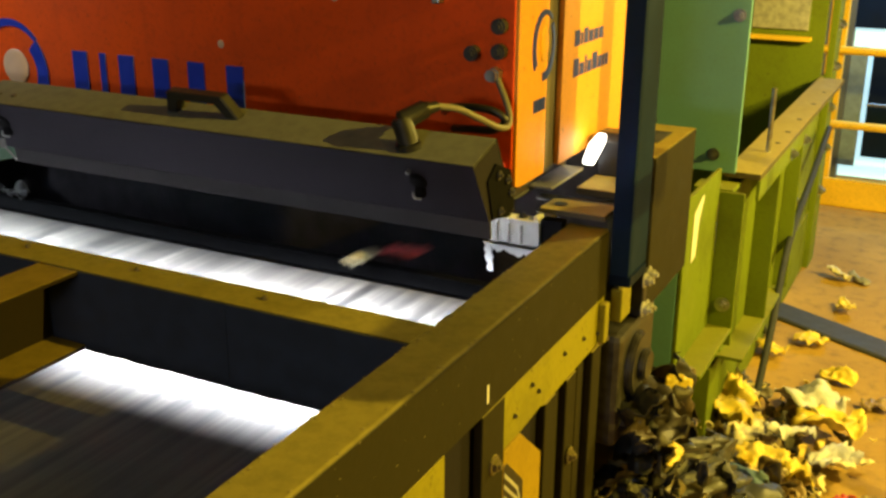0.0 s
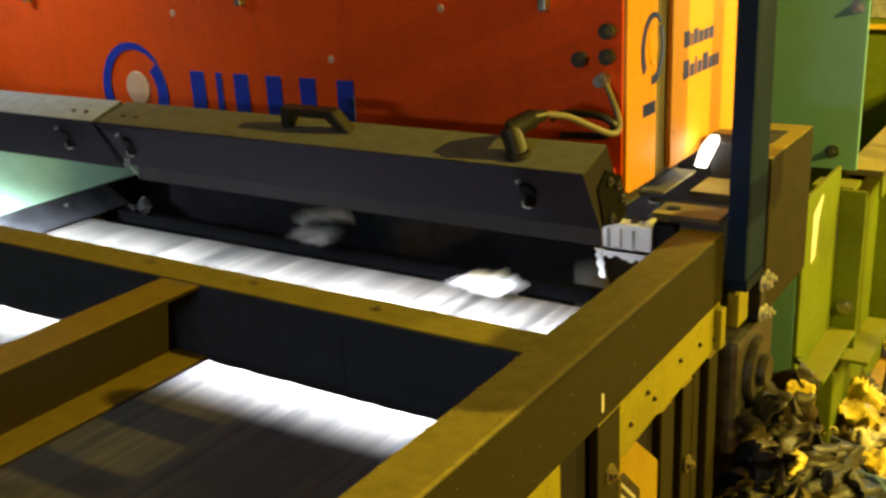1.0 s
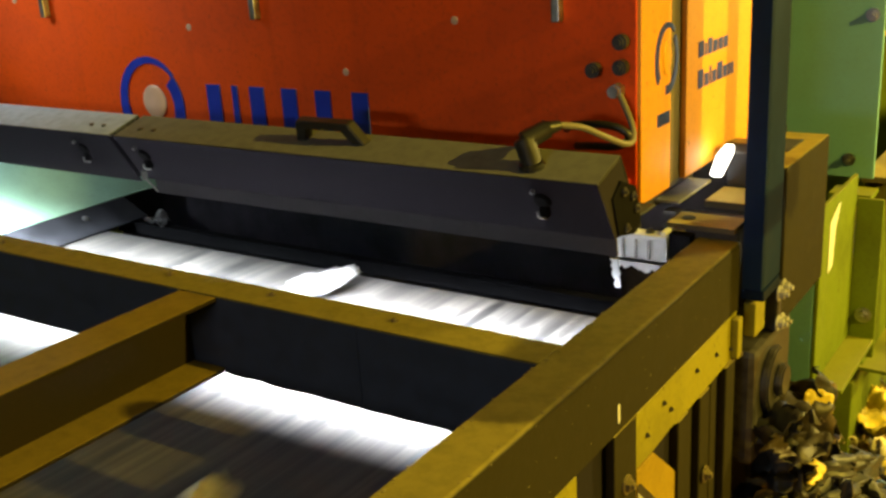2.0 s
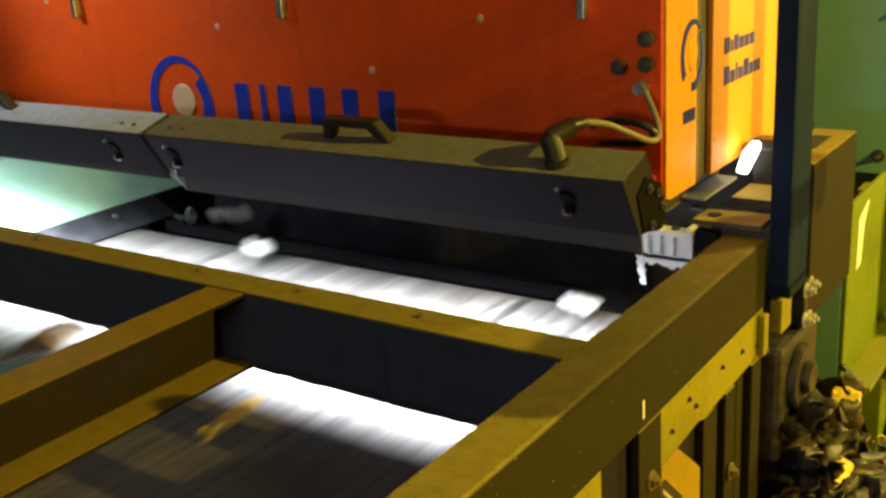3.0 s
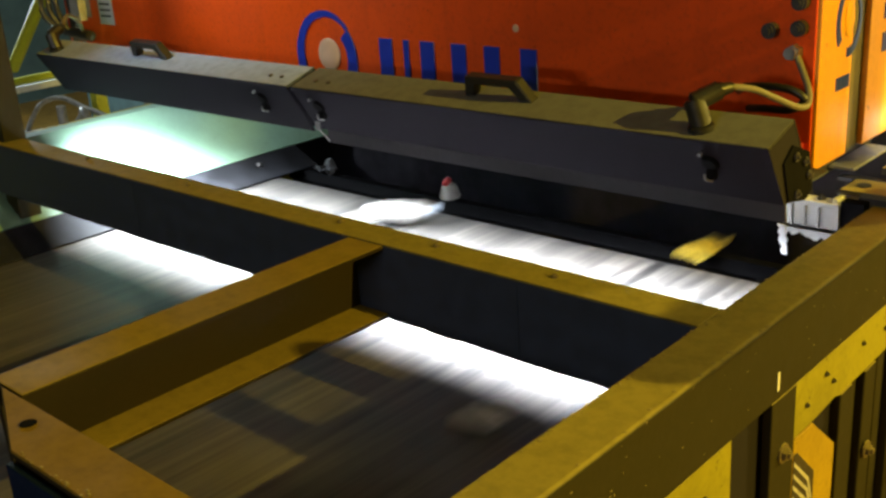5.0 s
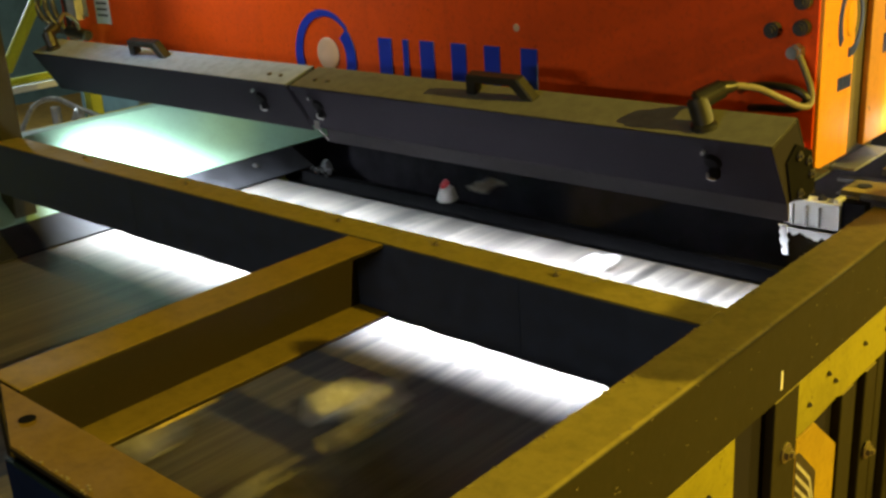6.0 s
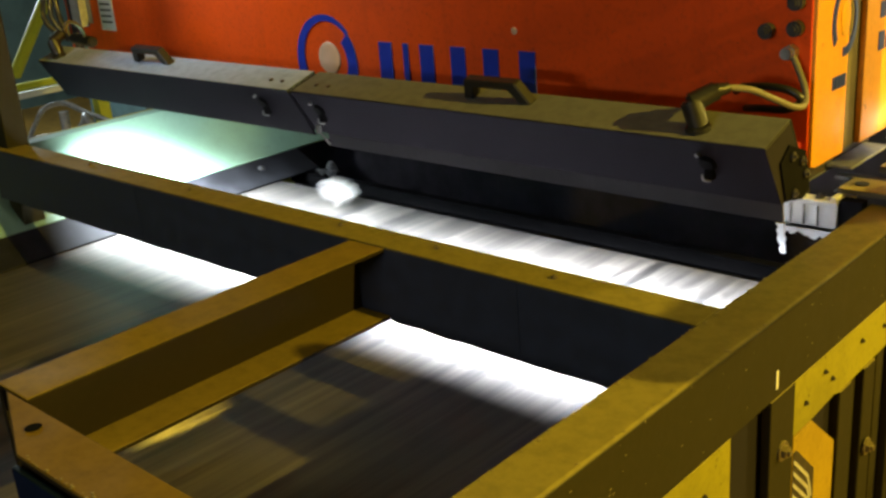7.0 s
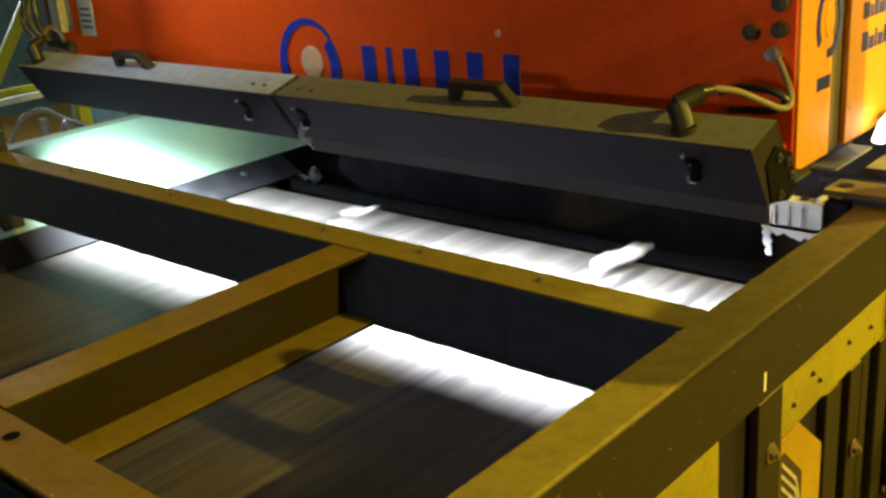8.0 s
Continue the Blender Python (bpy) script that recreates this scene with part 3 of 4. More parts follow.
# ---- light box above the belt ----


def build_light_box():
    lb = thing("light_box", (-1.13, 0.29, 1.40), "long black light box with two handles, dusty on top", "lamp housing")
    for x0, x1, right in ((-2.263, -1.131, False), (-1.115, -0.007, True)):
        t = 0.004
        low = (0.0, 0.0) if right else (0.004, 0.010)
        # tilted top, sloped front, short back and ends; open below
        bm = prism([(0.2125, 1.408), (0.30, 1.435), (0.30, 1.431), (0.2135, 1.404)], x0, x1, "x", 0.001)
        prism([(0.2125, 1.4065), (0.2165, 1.4045), (0.281 + low[0], 1.302 - low[1]), (0.277 + low[0], 1.301 - low[1])], x0, x1, "x", 0, bm)
        prism([(0.296, 1.4335), (0.30, 1.4335), (0.384, 1.293), (0.380, 1.293)], x0, x1, "x", 0, bm)
        for x in (x0, x1 - t):
            prism([(0.217, 1.4045), (0.297, 1.4295), (0.379, 1.293), (0.281, 1.302)], x, x + t, "x", 0, bm)
        body = part("body", bm, M_BLACK_BOX if right else M_DUSTY_LIT_BOX, lb, "" if right else "dusty half of the box, cool lamplight painted on its top")
        part("tube_holder", box((x0 + 0.05, 0.285, 1.368), (x1 - 0.05, 0.325, 1.38), 0.002), M_STEEL, body)
        part("handle", handle_mesh(-0.568 if right else -1.735, 0.268), M_HANDLE, lb, "black bridge handle")
        part("connector", connector_mesh(-0.135 if right else -2.19, 0.243, 1.415, 1 if right else -1), M_HANDLE, lb, "black angled cable plug", True)
        for lx in ((-1.055, -0.115) if right else (-1.25,)):
            latch(lx, lb)
        for dx in (-0.02, 0.02):
            rx = x0 + 0.07 + dx if right else x1 - 0.07 + dx
            part("rivet", cylinder((rx, 0.245, 1.417), (rx, 0.244, 1.421), 0.005, sides=10), M_DARK_STEEL, lb)
        if right:
            part("lip", prism([(0.279, 1.302), (0.283, 1.302), (0.288, 1.271), (0.284, 1.270)], x0 + 0.03, x1 + 0.0005, "x"), M_LIP, lb, "grey sheet metal lip")
    # Baffle added to keep belt lamp light off the cabinet's front.
    part("leak_baffle", box((-2.26, 0.383, 1.303), (-0.02, 0.4738, 1.307), 0), M_RUBBER, lb, "added dark baffle against light leaking behind the light box")
    part("joint_strip", box((-1.1305, 0.225, 1.395), (-1.1155, 0.295, 1.405), 0), M_RUBBER, lb)
    # steel clip that hangs at the joint
    clip = part("clip", box((-1.100, 0.258, 1.303), (-1.086, 0.262, 1.322), 0.001), M_ZINC, lb, "bright steel clip")
    part("tongue", tube([(-1.092, 0.262, 1.306), (-1.084, 0.268, 1.292), (-1.074, 0.274, 1.276)], 0.0022), M_ZINC, clip)
    # end bracket that carries the box
    part("bracket", prism([(0.262, 1.372), (0.292, 1.395), (0.352, 1.372), (0.372, 1.305), (0.345, 1.292), (0.285, 1.305)], -0.0065, -0.003, "x", 0.0005), M_FLAP, lb)
    for y, z in ((0.30, 1.375), (0.335, 1.36), (0.35, 1.335), (0.31, 1.312)):
        part("bolt", hexbolt((-0.002, y, z), (1, 0, 0), 0.005, 0.005), M_DARK_STEEL, lb)


def tilt_at(x, y):
    """Stands on the tilted top of the light box."""
    return Matrix.Translation((x, y, 1.408 + (y - 0.2125) * 0.309)) @ Matrix.Rotation(radians(17), 4, "X")


def handle_mesh(x, y):
    bm = prism([(-0.078, 0), (-0.068, 0.042), (0.056, 0.042), (0.084, 0), (0.056, 0), (0.038, 0.031), (-0.048, 0.031), (-0.054, 0)], -0.012, 0.012, "y", 0.003)
    bm.transform(tilt_at(x, y))
    return bm


def connector_mesh(x, y, z, way):
    bm = cylinder((x, y, z), (x, y - 0.002, z + 0.010), 0.021, bevel=0.002)
    cylinder((x, y, z + 0.008), (x - 0.012, y - 0.004, z + 0.050), 0.017, 0.018, bm=bm, bevel=0.003)
    cylinder((x - 0.014, y - 0.004, z + 0.043), (x + 0.016 * way, y + 0.03, z + 0.062), 0.017, 0.015, bm=bm, bevel=0.003)
    cylinder((x + 0.014 * way, y + 0.028, z + 0.061), (x + 0.030 * way, y + 0.045, z + 0.064), 0.012, 0.008, bm=bm, bevel=0.002)
    return bm


def latch(x, lb):
    """A toggle latch: a round black boss with a plate, a steel hook and a rivet."""
    y, z = 0.238, 1.366
    out = Vector((0, -0.848, -0.53))
    at = Vector((x, y, z))
    bm = cylinder(at - out * 0.004, at + out * 0.006, 0.017, 0.014, sides=18, bevel=0.002)
    box((x - 0.008, y + 0.000, z - 0.030), (x + 0.008, y + 0.014, z - 0.004), 0.004, bm)
    la = part("latch", bm, M_FLAP, lb, "black toggle latch", True)
    part("hook", tube([(x - 0.012, y + 0.004, z - 0.022), (x - 0.009, y + 0.002, z - 0.030), (x - 0.002, y + 0.012, z - 0.034)], 0.0022), M_STEEL, la, "bright steel hook")
    part("rivet", cylinder((x - 0.010, y - 0.014, z + 0.018), (x - 0.010, y - 0.020, z + 0.015), 0.0035, sides=8), M_STEEL, la)


def build_plug_cable():
    bm = tube([(-0.108, 0.286, 1.479), (-0.085, 0.32, 1.470), (-0.066, 0.36, 1.449), (-0.050, 0.40, 1.429), (-0.045, 0.43, 1.426), (-0.051, 0.447, 1.446), (-0.070, 0.458, 1.480), (-0.084, 0.462, 1.503), (-0.088, 0.458, 1.505)], 0.0058)
    solid("power_cable", bm, M_CABLE, "grey cable looping from plug to gland", "cable", smooth=True)
    bm = tube([(-0.19, 0.474, 1.43), (-0.16, 0.44, 1.445), (-0.11, 0.43, 1.452), (-0.07, 0.43, 1.448), (-0.052, 0.435, 1.432), (-0.08, 0.445, 1.412), (-0.13, 0.45, 1.408), (-0.17, 0.474, 1.40)], 0.007)
    solid("black_cable", bm, M_HANDLE, "black cable behind the light box", "cable", smooth=True)
    bm = tube([(-2.218, 0.286, 1.479), (-2.26, 0.33, 1.50), (-2.33, 0.40, 1.47), (-2.39, 0.44, 1.42), (-2.42, 0.45, 1.30)], 0.0065)
    solid("power_cable", bm, M_CABLE, "grey cable hanging from the far plug", "cable", smooth=True)


# ---- orange sorting cabinet ----


def arc_band(cx, cz, r0, r1, a0, a1, y0, y1, rx=1.0, n=28, taper=0.0):
    """A crescent of a ring in the x, z plane, from angle a0 to a1 in degrees."""
    own = bmesh.new()
    rows = []
    for i in range(n + 1):
        u = i / n
        a = radians(a0 + (a1 - a0) * u)
        w = 1 - taper * u
        inner = r1 - (r1 - r0) * w
        rows.append([own.verts.new((cx + rx * r * math.cos(a), y, cz + r * math.sin(a))) for r, y in ((inner, y0), (r1, y0), (r1, y1), (inner, y1))])
    for a, b in zip(rows, rows[1:]):
        for k in range(4):
            own.faces.new((a[k], a[(k + 1) % 4], b[(k + 1) % 4], b[k]))
    own.faces.new(rows[0])
    own.faces.new(rows[-1][::-1])
    return own


def disc(c, r, normal_axis, depth, squash=1.0):
    own = bmesh.new()
    bmesh.ops.create_uvsphere(own, u_segments=24, v_segments=12, radius=r)
    i = "xyz".index(normal_axis)
    s = [1, 1, 1]
    s[i] = depth / r
    if squash != 1:
        s[1 if normal_axis == "x" else 0] = squash
    bmesh.ops.scale(own, vec=s, verts=own.verts)
    bmesh.ops.translate(own, vec=c, verts=own.verts)
    return own


def build_cabinet():
    cab = thing("sorting_cabinet", (-1.3, 0.8, 1.30), "orange sheet metal sorting machine cabinet with blue marks", "machine")
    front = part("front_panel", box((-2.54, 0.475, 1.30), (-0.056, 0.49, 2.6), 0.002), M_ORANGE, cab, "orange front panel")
    part("body", box((-2.53, 0.491, 1.302), (-0.062, 1.12, 2.6), 0), M_BLACK_BOX, cab)
    part("side_panel", box((-0.061, 0.477, 1.300), (-0.048, 0.612, 2.6), 0.002), M_ORANGE_LIT, cab, "orange side panel, yellow lamplight in its paint")
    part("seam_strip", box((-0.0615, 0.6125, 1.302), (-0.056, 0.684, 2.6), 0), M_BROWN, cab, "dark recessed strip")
    part("side_panel", box((-0.061, 0.6845, 1.300), (-0.046, 1.12, 2.6), 0.002), M_ORANGE_LIT, cab, "orange side panel, yellow lamplight in its paint")
    part("bottom_rail", box((-2.5, 0.5, 1.285), (-0.07, 1.1, 1.3015), 0), M_DARK_STEEL, cab)
    # mark on the front: broken ring, pearl and a row of plain blocks
    y0, y1 = 0.4715, 0.4755
    part("ring_mark", arc_band(-1.285, 1.415, 0.082, 0.116, 215, 40, y0, y1, 0.95, taper=0.75), M_BLUE, front, "broken blue ring")
    part("ring_mark", arc_band(-1.282, 1.415, 0.075, 0.108, -60, 42, y0, y1, 0.98, taper=0.0), M_BLUE, front, "broken blue ring")
    part("pearl_mark", disc((-1.275, 0.4735, 1.425), 0.040, "y", 0.004), M_PEARL, front, "pale pearl disc", True)
    x = -1.118
    for w in (0.085, 0.020, 0.085, 0.075, 0.085, 0.085):
        part("block_mark", box((x + w * 0.5 - 0.021 * min(1, w / 0.05), y0, 1.375), (x + w * 0.5 + 0.021 * min(1, w / 0.05), y1, 1.474), 0.001), M_BLUE, front, "plain blue block")
        x += w + 0.0135
    for sx, sz in ((-0.080, 1.588), (-0.131, 1.539), (-0.080, 1.545)):
        bm = cylinder((sx, 0.452, sz), (sx, 0.4752, sz), 0.0135, bevel=0.004)
        cylinder((sx, 0.448, sz), (sx, 0.453, sz), 0.006, sides=6, bm=bm)
        part("stud", bm, M_DARK_STEEL, cab, "dark steel stud", True)
    bm = cylinder((-0.088, 0.455, 1.505), (-0.088, 0.4752, 1.505), 0.013, sides=6, bevel=0.001)
    cylinder((-0.088, 0.445, 1.505), (-0.088, 0.456, 1.505), 0.010, bm=bm)
    part("cable_gland", bm, M_STEEL, cab, "bright steel cable gland", True)
    for hx in (-2.325, -1.62, -0.915, -0.20):
        part("clip", box((hx - 0.008, 0.455, 1.62), (hx + 0.008, 0.4752, 1.70), 0.003), M_STEEL, cab, "steel panel clip")
    for sx, sz in ((-1.13, 1.60), (-0.69, 1.515), (-0.42, 1.62), (-1.75, 1.66)):
        part("scuff", disc((sx, 0.4745, sz), 0.008, "y", 0.0012), M_PEARL, front, "pale scuff")
    part("label", box((-2.33, 0.4725, 1.452), (-2.25, 0.4755, 1.56), 0), M_WHITE, front, "white paper label")
    for i in range(4):
        part("text_bar", box((-2.32, 0.4712, 1.475 + i * 0.018), (-2.262, 0.4723, 1.481 + i * 0.018), 0), M_LIP, front, "grey line of small print")
    part("label", box((-2.46, 0.4725, 1.47), (-2.38, 0.4755, 1.58), 0), M_ZINC, front, "worn grey metal label")
    part("bracket", box((-2.455, 0.445, 1.46), (-2.40, 0.4722, 1.70), 0.004), M_ZINC, cab, "scuffed grey metal bracket")
    part("plug", cylinder((-2.46, 0.44, 1.425), (-2.34, 0.44, 1.418), 0.017, sides=16, bevel=0.004), M_HANDLE, cab, "black cable plug", True)
    for k in range(3):
        part("hose", tube([(-2.47 - 0.012 * k, 0.44, 1.42), (-2.49 - 0.01 * k, 0.42 - 0.02 * k, 1.50), (-2.50, 0.43, 1.60 + 0.03 * k), (-2.47, 0.44, 1.75)], 0.009), M_HANDLE, cab, "black hose")
    part("edge_trim", box((-2.50, 0.46, 1.30), (-2.47, 0.4752, 2.4), 0.003), M_DARK_STEEL, cab)
    part("warning_light", box((-0.092, 0.462, 1.305), (-0.066, 0.4752, 1.35), 0.004), M_RED, cab, "small red plastic cover")
    # marks on the side, thin and proud of the panel
    turn = Matrix.Translation((-0.048, 0.59, 1.541)) @ Matrix.Rotation(radians(90), 4, "Z")
    for r0, r1, a0, a1, tp in ((0.048, 0.066, 215, 50, 0.6), (0.046, 0.062, -95, 40, 0.3)):
        bm = arc_band(0, 0, r0, r1, a0, a1, -0.0025, 0.0005, 0.82, taper=tp)
        bmesh.ops.transform(bm, matrix=turn, verts=bm.verts)
        part("ring_mark", bm, M_BLUE, cab, "broken blue ring")
    part("pearl_mark", disc((-0.047, 0.592, 1.545), 0.032, "x", 0.003, 0.6), M_PEARL_LIT, cab, "pearl disc, yellow lamplight in its paint", True)
    y = 0.548
    for w in (0.012, 0.004, 0.012, 0.010, 0.010, 0.010):
        part("block_mark", box((-0.0482, y, 1.425), (-0.0465, y + w * 0.8, 1.448), 0), M_BLUE, cab, "small blue block")
        y += w
    y = 0.745
    for i, w in enumerate((0.028, 0.010, 0.022, 0.024, 0.022, 0.024)):
        part("text_bar", box((-0.0462, y, 1.522), (-0.0447, y + w, 1.552 if i in (0, 2) else 1.545), 0), M_BLUE, cab, "plain blue bar")
        y += w + 0.007
    y = 0.745
    for i, w in enumerate((0.028, 0.022, 0.008, 0.022, 0.028, 0.022, 0.012, 0.014)):
        part("text_bar", box((-0.0462, y, 1.462), (-0.0447, y + w, 1.497 if i in (0, 2, 4) else 1.486), 0), M_BLUE, cab, "plain blue bar")
        y += w + 0.007


# ---- right-hand corner: brackets, blue post, second beam ----


def build_corner():
    br = thing("support_bracket", (-0.02, 0.7, 1.2), "steel bracket and plates at the end of a beam", "bracket")
    part("plate", box((-0.060, 0.628, 1.215), (0.072, 0.708, 1.226), 0.002), M_DUSTY, br)
    # A dark disc on the plate serves as the shaded opening.
    part("hole", cylinder((-0.030, 0.668, 1.2265), (-0.030, 0.668, 1.2280), 0.013), M_RUBBER, br, "flat dark disc for the shade in a bolt hole")
    bm = box((-0.150, 0.592, 1.198), (-0.045, 0.625, 1.207), 0.002)
    box((-0.150, 0.592, 1.15), (-0.045, 0.598, 1.198), 0, bm)
    box((-0.150, 0.592, 1.148), (-0.045, 0.625, 1.157), 0, bm)
    part("channel", bm, M_LIT_CHANNEL, br, "steel channel, belt lamp glare painted in as white")
    # Thin bars drawn for the vertical highlights on the channel.
    for x in (-0.134, -0.108, -0.082):
        part("rib", box((x, 0.586, 1.158), (x + 0.004, 0.5915, 1.197), 0.001), M_STEEL, br, "thin bar standing in for a vertical highlight")
    # Pale ragged edge drawn for the glare along the channel's bottom.
    own = bmesh.new()
    rag = random.Random(21)
    prism([(-0.150, 1.150), (-0.045, 1.150)] + [(-0.045 - i * 0.007, 1.143 - rag.uniform(0, 0.014)) for i in range(16)], 0.5875, 0.5912, "y", 0, own)
    part("glare_edge", own, M_WHITE, br, "ragged pale edge standing in for glare along the channel")
    # Solid black block in place of the shaded gap.
    part("gap_shade", box((-0.044, 0.600, 1.15), (-0.002, 0.626, 1.212), 0.001), M_FLAP, br, "black block standing in for shade below the plate")
    part("web_plate", box((-0.060, 0.599, 1.13), (-0.050, 0.70, 1.2145), 0.001), M_LIT_CHANNEL, br)
    part("plate", box((-0.028, 0.745, 1.228), (0.080, 0.860, 1.242), 0.002), M_DUSTY, br)
    part("plate", box((-0.10, 0.712, 1.215), (0.078, 0.742, 1.222), 0.001), M_DARK_STEEL, br, "dark plate between the others")
    part("cover_strip", prism([(0.65, 1.257), (0.83, 1.257), (0.83, 1.262), (0.65, 1.262)], -0.092, -0.045, "x"), M_ZINC, br, "grey cover strip")
    part("rail", box((-0.115, 0.60, 1.245), (-0.094, 0.86, 1.275), 0.002), M_DARK_STEEL, br)
    for x, y in ((-0.12, 0.608), (-0.085, 0.61), (-0.07, 0.66), (-0.075, 0.70)):
        part("bolt", hexbolt((x, y, 1.207), (0, 0, 1), 0.006, 0.006), M_DARK_STEEL, br)
    # White ragged strip drawn for light that leaks through a slit.
    own = bmesh.new()
    rnd = random.Random(8)
    prof = [(-0.120 + rnd.uniform(-0.003, 0.003) + i * 0.0012 + 0.003, 1.186 - i * 0.007) for i in range(9)] + [(-0.100 + rnd.uniform(-0.003, 0.003) - (8 - i) * -0.0004, 1.130 + i * 0.007) for i in range(9)]
    prism(prof, 0.497, 0.500, "y", 0, own)
    part("light_sliver", own, M_WHITE, br, "pale strip standing in for a sliver of leaked light")
    # No lamp here: a glowing piece replaces a plate lit from inside the machine.
    glowob = thing("leak_glow_plate", (0.0, 0.77, 1.25), "white glow standing in for a lit plate beside the cabinet", "lamp")
    part("shell", prism([(0.862, 1.244), (0.905, 1.244), (0.905, 1.335), (0.845, 1.338), (0.838, 1.320)], -0.022, 0.04, "x", 0.002), M_HANDLE, glowob)
    part("glow_face", prism([(0.752, 1.292), (0.772, 1.284), (0.842, 1.318), (0.844, 1.336), (0.790, 1.326)], -0.022, -0.002, "x", 0.003), M_LEAK_GLOW, glowob, "glowing face in place of leaked lamplight")
    post = thing("upright_post", (0.10, 0.70, 1.10), "dark navy steel post bolted beside the beam", "post")
    part("face", box((0.085, 0.640, 1.108), (0.123, 0.650, 2.9), 0.002), M_POST, post)
    part("side", box((0.112, 0.651, 1.108), (0.123, 0.755, 2.9), 0.002), M_POST, post, "grey-blue side of the post")
    part("back", box((0.085, 0.745, 1.108), (0.111, 0.755, 2.9), 0.002), M_BROWN, post)
    part("foot", box((0.082, 0.645, 1.085), (0.126, 0.75, 1.107), 0.003), M_NAVY, post)
    beam = thing("second_beam", (0.05, 1.0, 1.05), "brown hollow steel beam with a slot on top", "beam")
    part("body", box((0.0, 0.87, 0.95), (0.098, 1.20, 1.29), 0.004), M_FRAME, beam)
    # Dark patch on the beam, drawn as the slot's shaded inside.
    part("slot", box((0.025, 1.0, 1.2905), (0.062, 1.12, 1.292), 0), M_RUBBER, beam, "flat dark patch for the shade in a slot")


# ---- green machine frame behind the corner ----


def build_green_frame():
    gf = thing("green_machine", (0.0, 3.0, 0), "green steel machine side with bolted panels and uprights", "machine")
    part("panel", box((-0.45, 2.0, 0.985), (0.042, 2.015, 3.2), 0.003), M_COOL_GREEN, gf, "flat green sheet panel")
    for x, z in ((0.01, 1.465), (-0.03, 1.04), (0.0, 1.9)):
        part("bolt", hexbolt((x, 2.0, z), (0, -1, 0), 0.013, 0.014), M_STEEL, gf)
    part("ledge", box((-0.06, 1.90, 0.945), (0.06, 1.999, 0.96), 0.002), M_GREEN, gf)
    part("bolt", hexbolt((0.0, 1.94, 0.96), (0, 0, 1), 0.010, 0.010), M_STEEL, gf)
    # uprights: channels with their open side along the machine
    part("upright", box((-0.09, 1.42, 0.56), (0.03, 1.432, 1.12), 0.003), M_COOL_GREEN, gf)
    part("upright", box((0.03, 1.42, 0.56), (0.042, 1.80, 1.05), 0.003), M_GREEN, gf)
    part("upright", box((0.042, 1.80, 0.50), (0.115, 1.812, 0.98), 0.003), M_GREEN, gf)
    part("foot_plate", box((0.03, 1.42, 0.548), (0.115, 1.80, 0.56), 0.003), M_GREEN, gf)
    part("bolt", hexbolt((0.080, 1.80, 0.63), (0, -1, 0), 0.016, 0.018), M_STEEL, gf)
    part("paint_chip", prism([(1.50, 0.99), (1.58, 1.02), (1.60, 1.02), (1.56, 0.96), (1.545, 0.86), (1.50, 0.85)], 0.0425, 0.0435, "x"), M_WHITE, gf, "pale worn streak")
    part("upright", box((0.03, 2.05, 0.36), (0.042, 2.42, 0.93), 0.003), M_GREEN, gf)
    part("upright", box((0.042, 2.42, 0.36), (0.115, 2.432, 0.93), 0.003), M_GREEN, gf)
    part("foot_plate", box((0.02, 2.03, 0.348), (0.12, 2.75, 0.36), 0.003), M_GREEN, gf)
    part("upright", box((0.03, 2.70, 0.28), (0.042, 3.00, 0.93), 0.003), M_GREEN, gf)
    part("upright", box((0.042, 3.0, 0.28), (0.10, 3.012, 0.93), 0.003), M_GREEN, gf)
    # side wall that recedes, with ledges and a bolted end post
    part("panel", box((0.000, 2.05, 0.30), (0.012, 4.25, 0.98), 0.003), M_GREEN, gf)
    part("ledge", box((0.0, 2.03, 0.965), (0.115, 4.0, 0.985), 0.003), M_DUSTY, gf, "dusty yellow ledge")
    part("panel", box((-0.62, 4.05, 0.30), (0.0, 4.062, 3.2), 0.003), M_GREEN, gf, "olive green back panel")
    part("ledge", box((0.105, 2.03, 0.90), (0.115, 3.2, 0.964), 0.002), M_GREEN, gf)
    part("recess", box((-0.34, 4.036, 1.195), (-0.08, 4.049, 1.36), 0.002), M_ZINC, gf, "pale grey inset sheet")
    part("ledge", box((-0.36, 4.0, 1.145), (-0.06, 4.049, 1.165), 0.002), M_YELLOW, gf, "yellow ledge")
    part("post", box((0.0125, 4.10, 0.0), (0.045, 4.28, 3.2), 0.004), M_GREEN, gf)
    part("rod", cylinder((0.075, 2.35, 0.985), (0.075, 2.35, 1.20), 0.008), M_STEEL, gf, "thin steel rod")
    for z in (0.40, 0.62, 0.82, 1.02, 1.22):
        part("bolt", hexbolt((0.045, 4.16, z), (1, 0, 0), 0.020, 0.022), M_STEEL, gf)
    # Dark discs on the ledge, drawn as shaded openings.
    for y in (2.5, 2.7, 2.95, 3.3, 3.6):
        part("hole", cylinder((0.08, y, 0.9852), (0.08, y, 0.9862), 0.010, sides=12), M_RUBBER, gf, "flat dark disc for the shade in a bolt hole")
    for y, z in ((2.6, 0.93), (2.9, 0.92), (3.1, 0.5), (3.5, 0.7), (3.7, 0.45)):
        part("bolt", hexbolt((0.0125 if z < 0.9 else 0.1155, y, z), (1, 0, 0), 0.015, 0.016), M_STEEL, gf)
    part("base", box((-0.25, 2.03, 0.0), (0.02, 4.25, 0.30), 0.004), M_GREEN, gf)
    part("foot", box((-0.10, 1.45, 0.0), (0.0, 1.60, 0.547), 0.004), M_BROWN, gf)
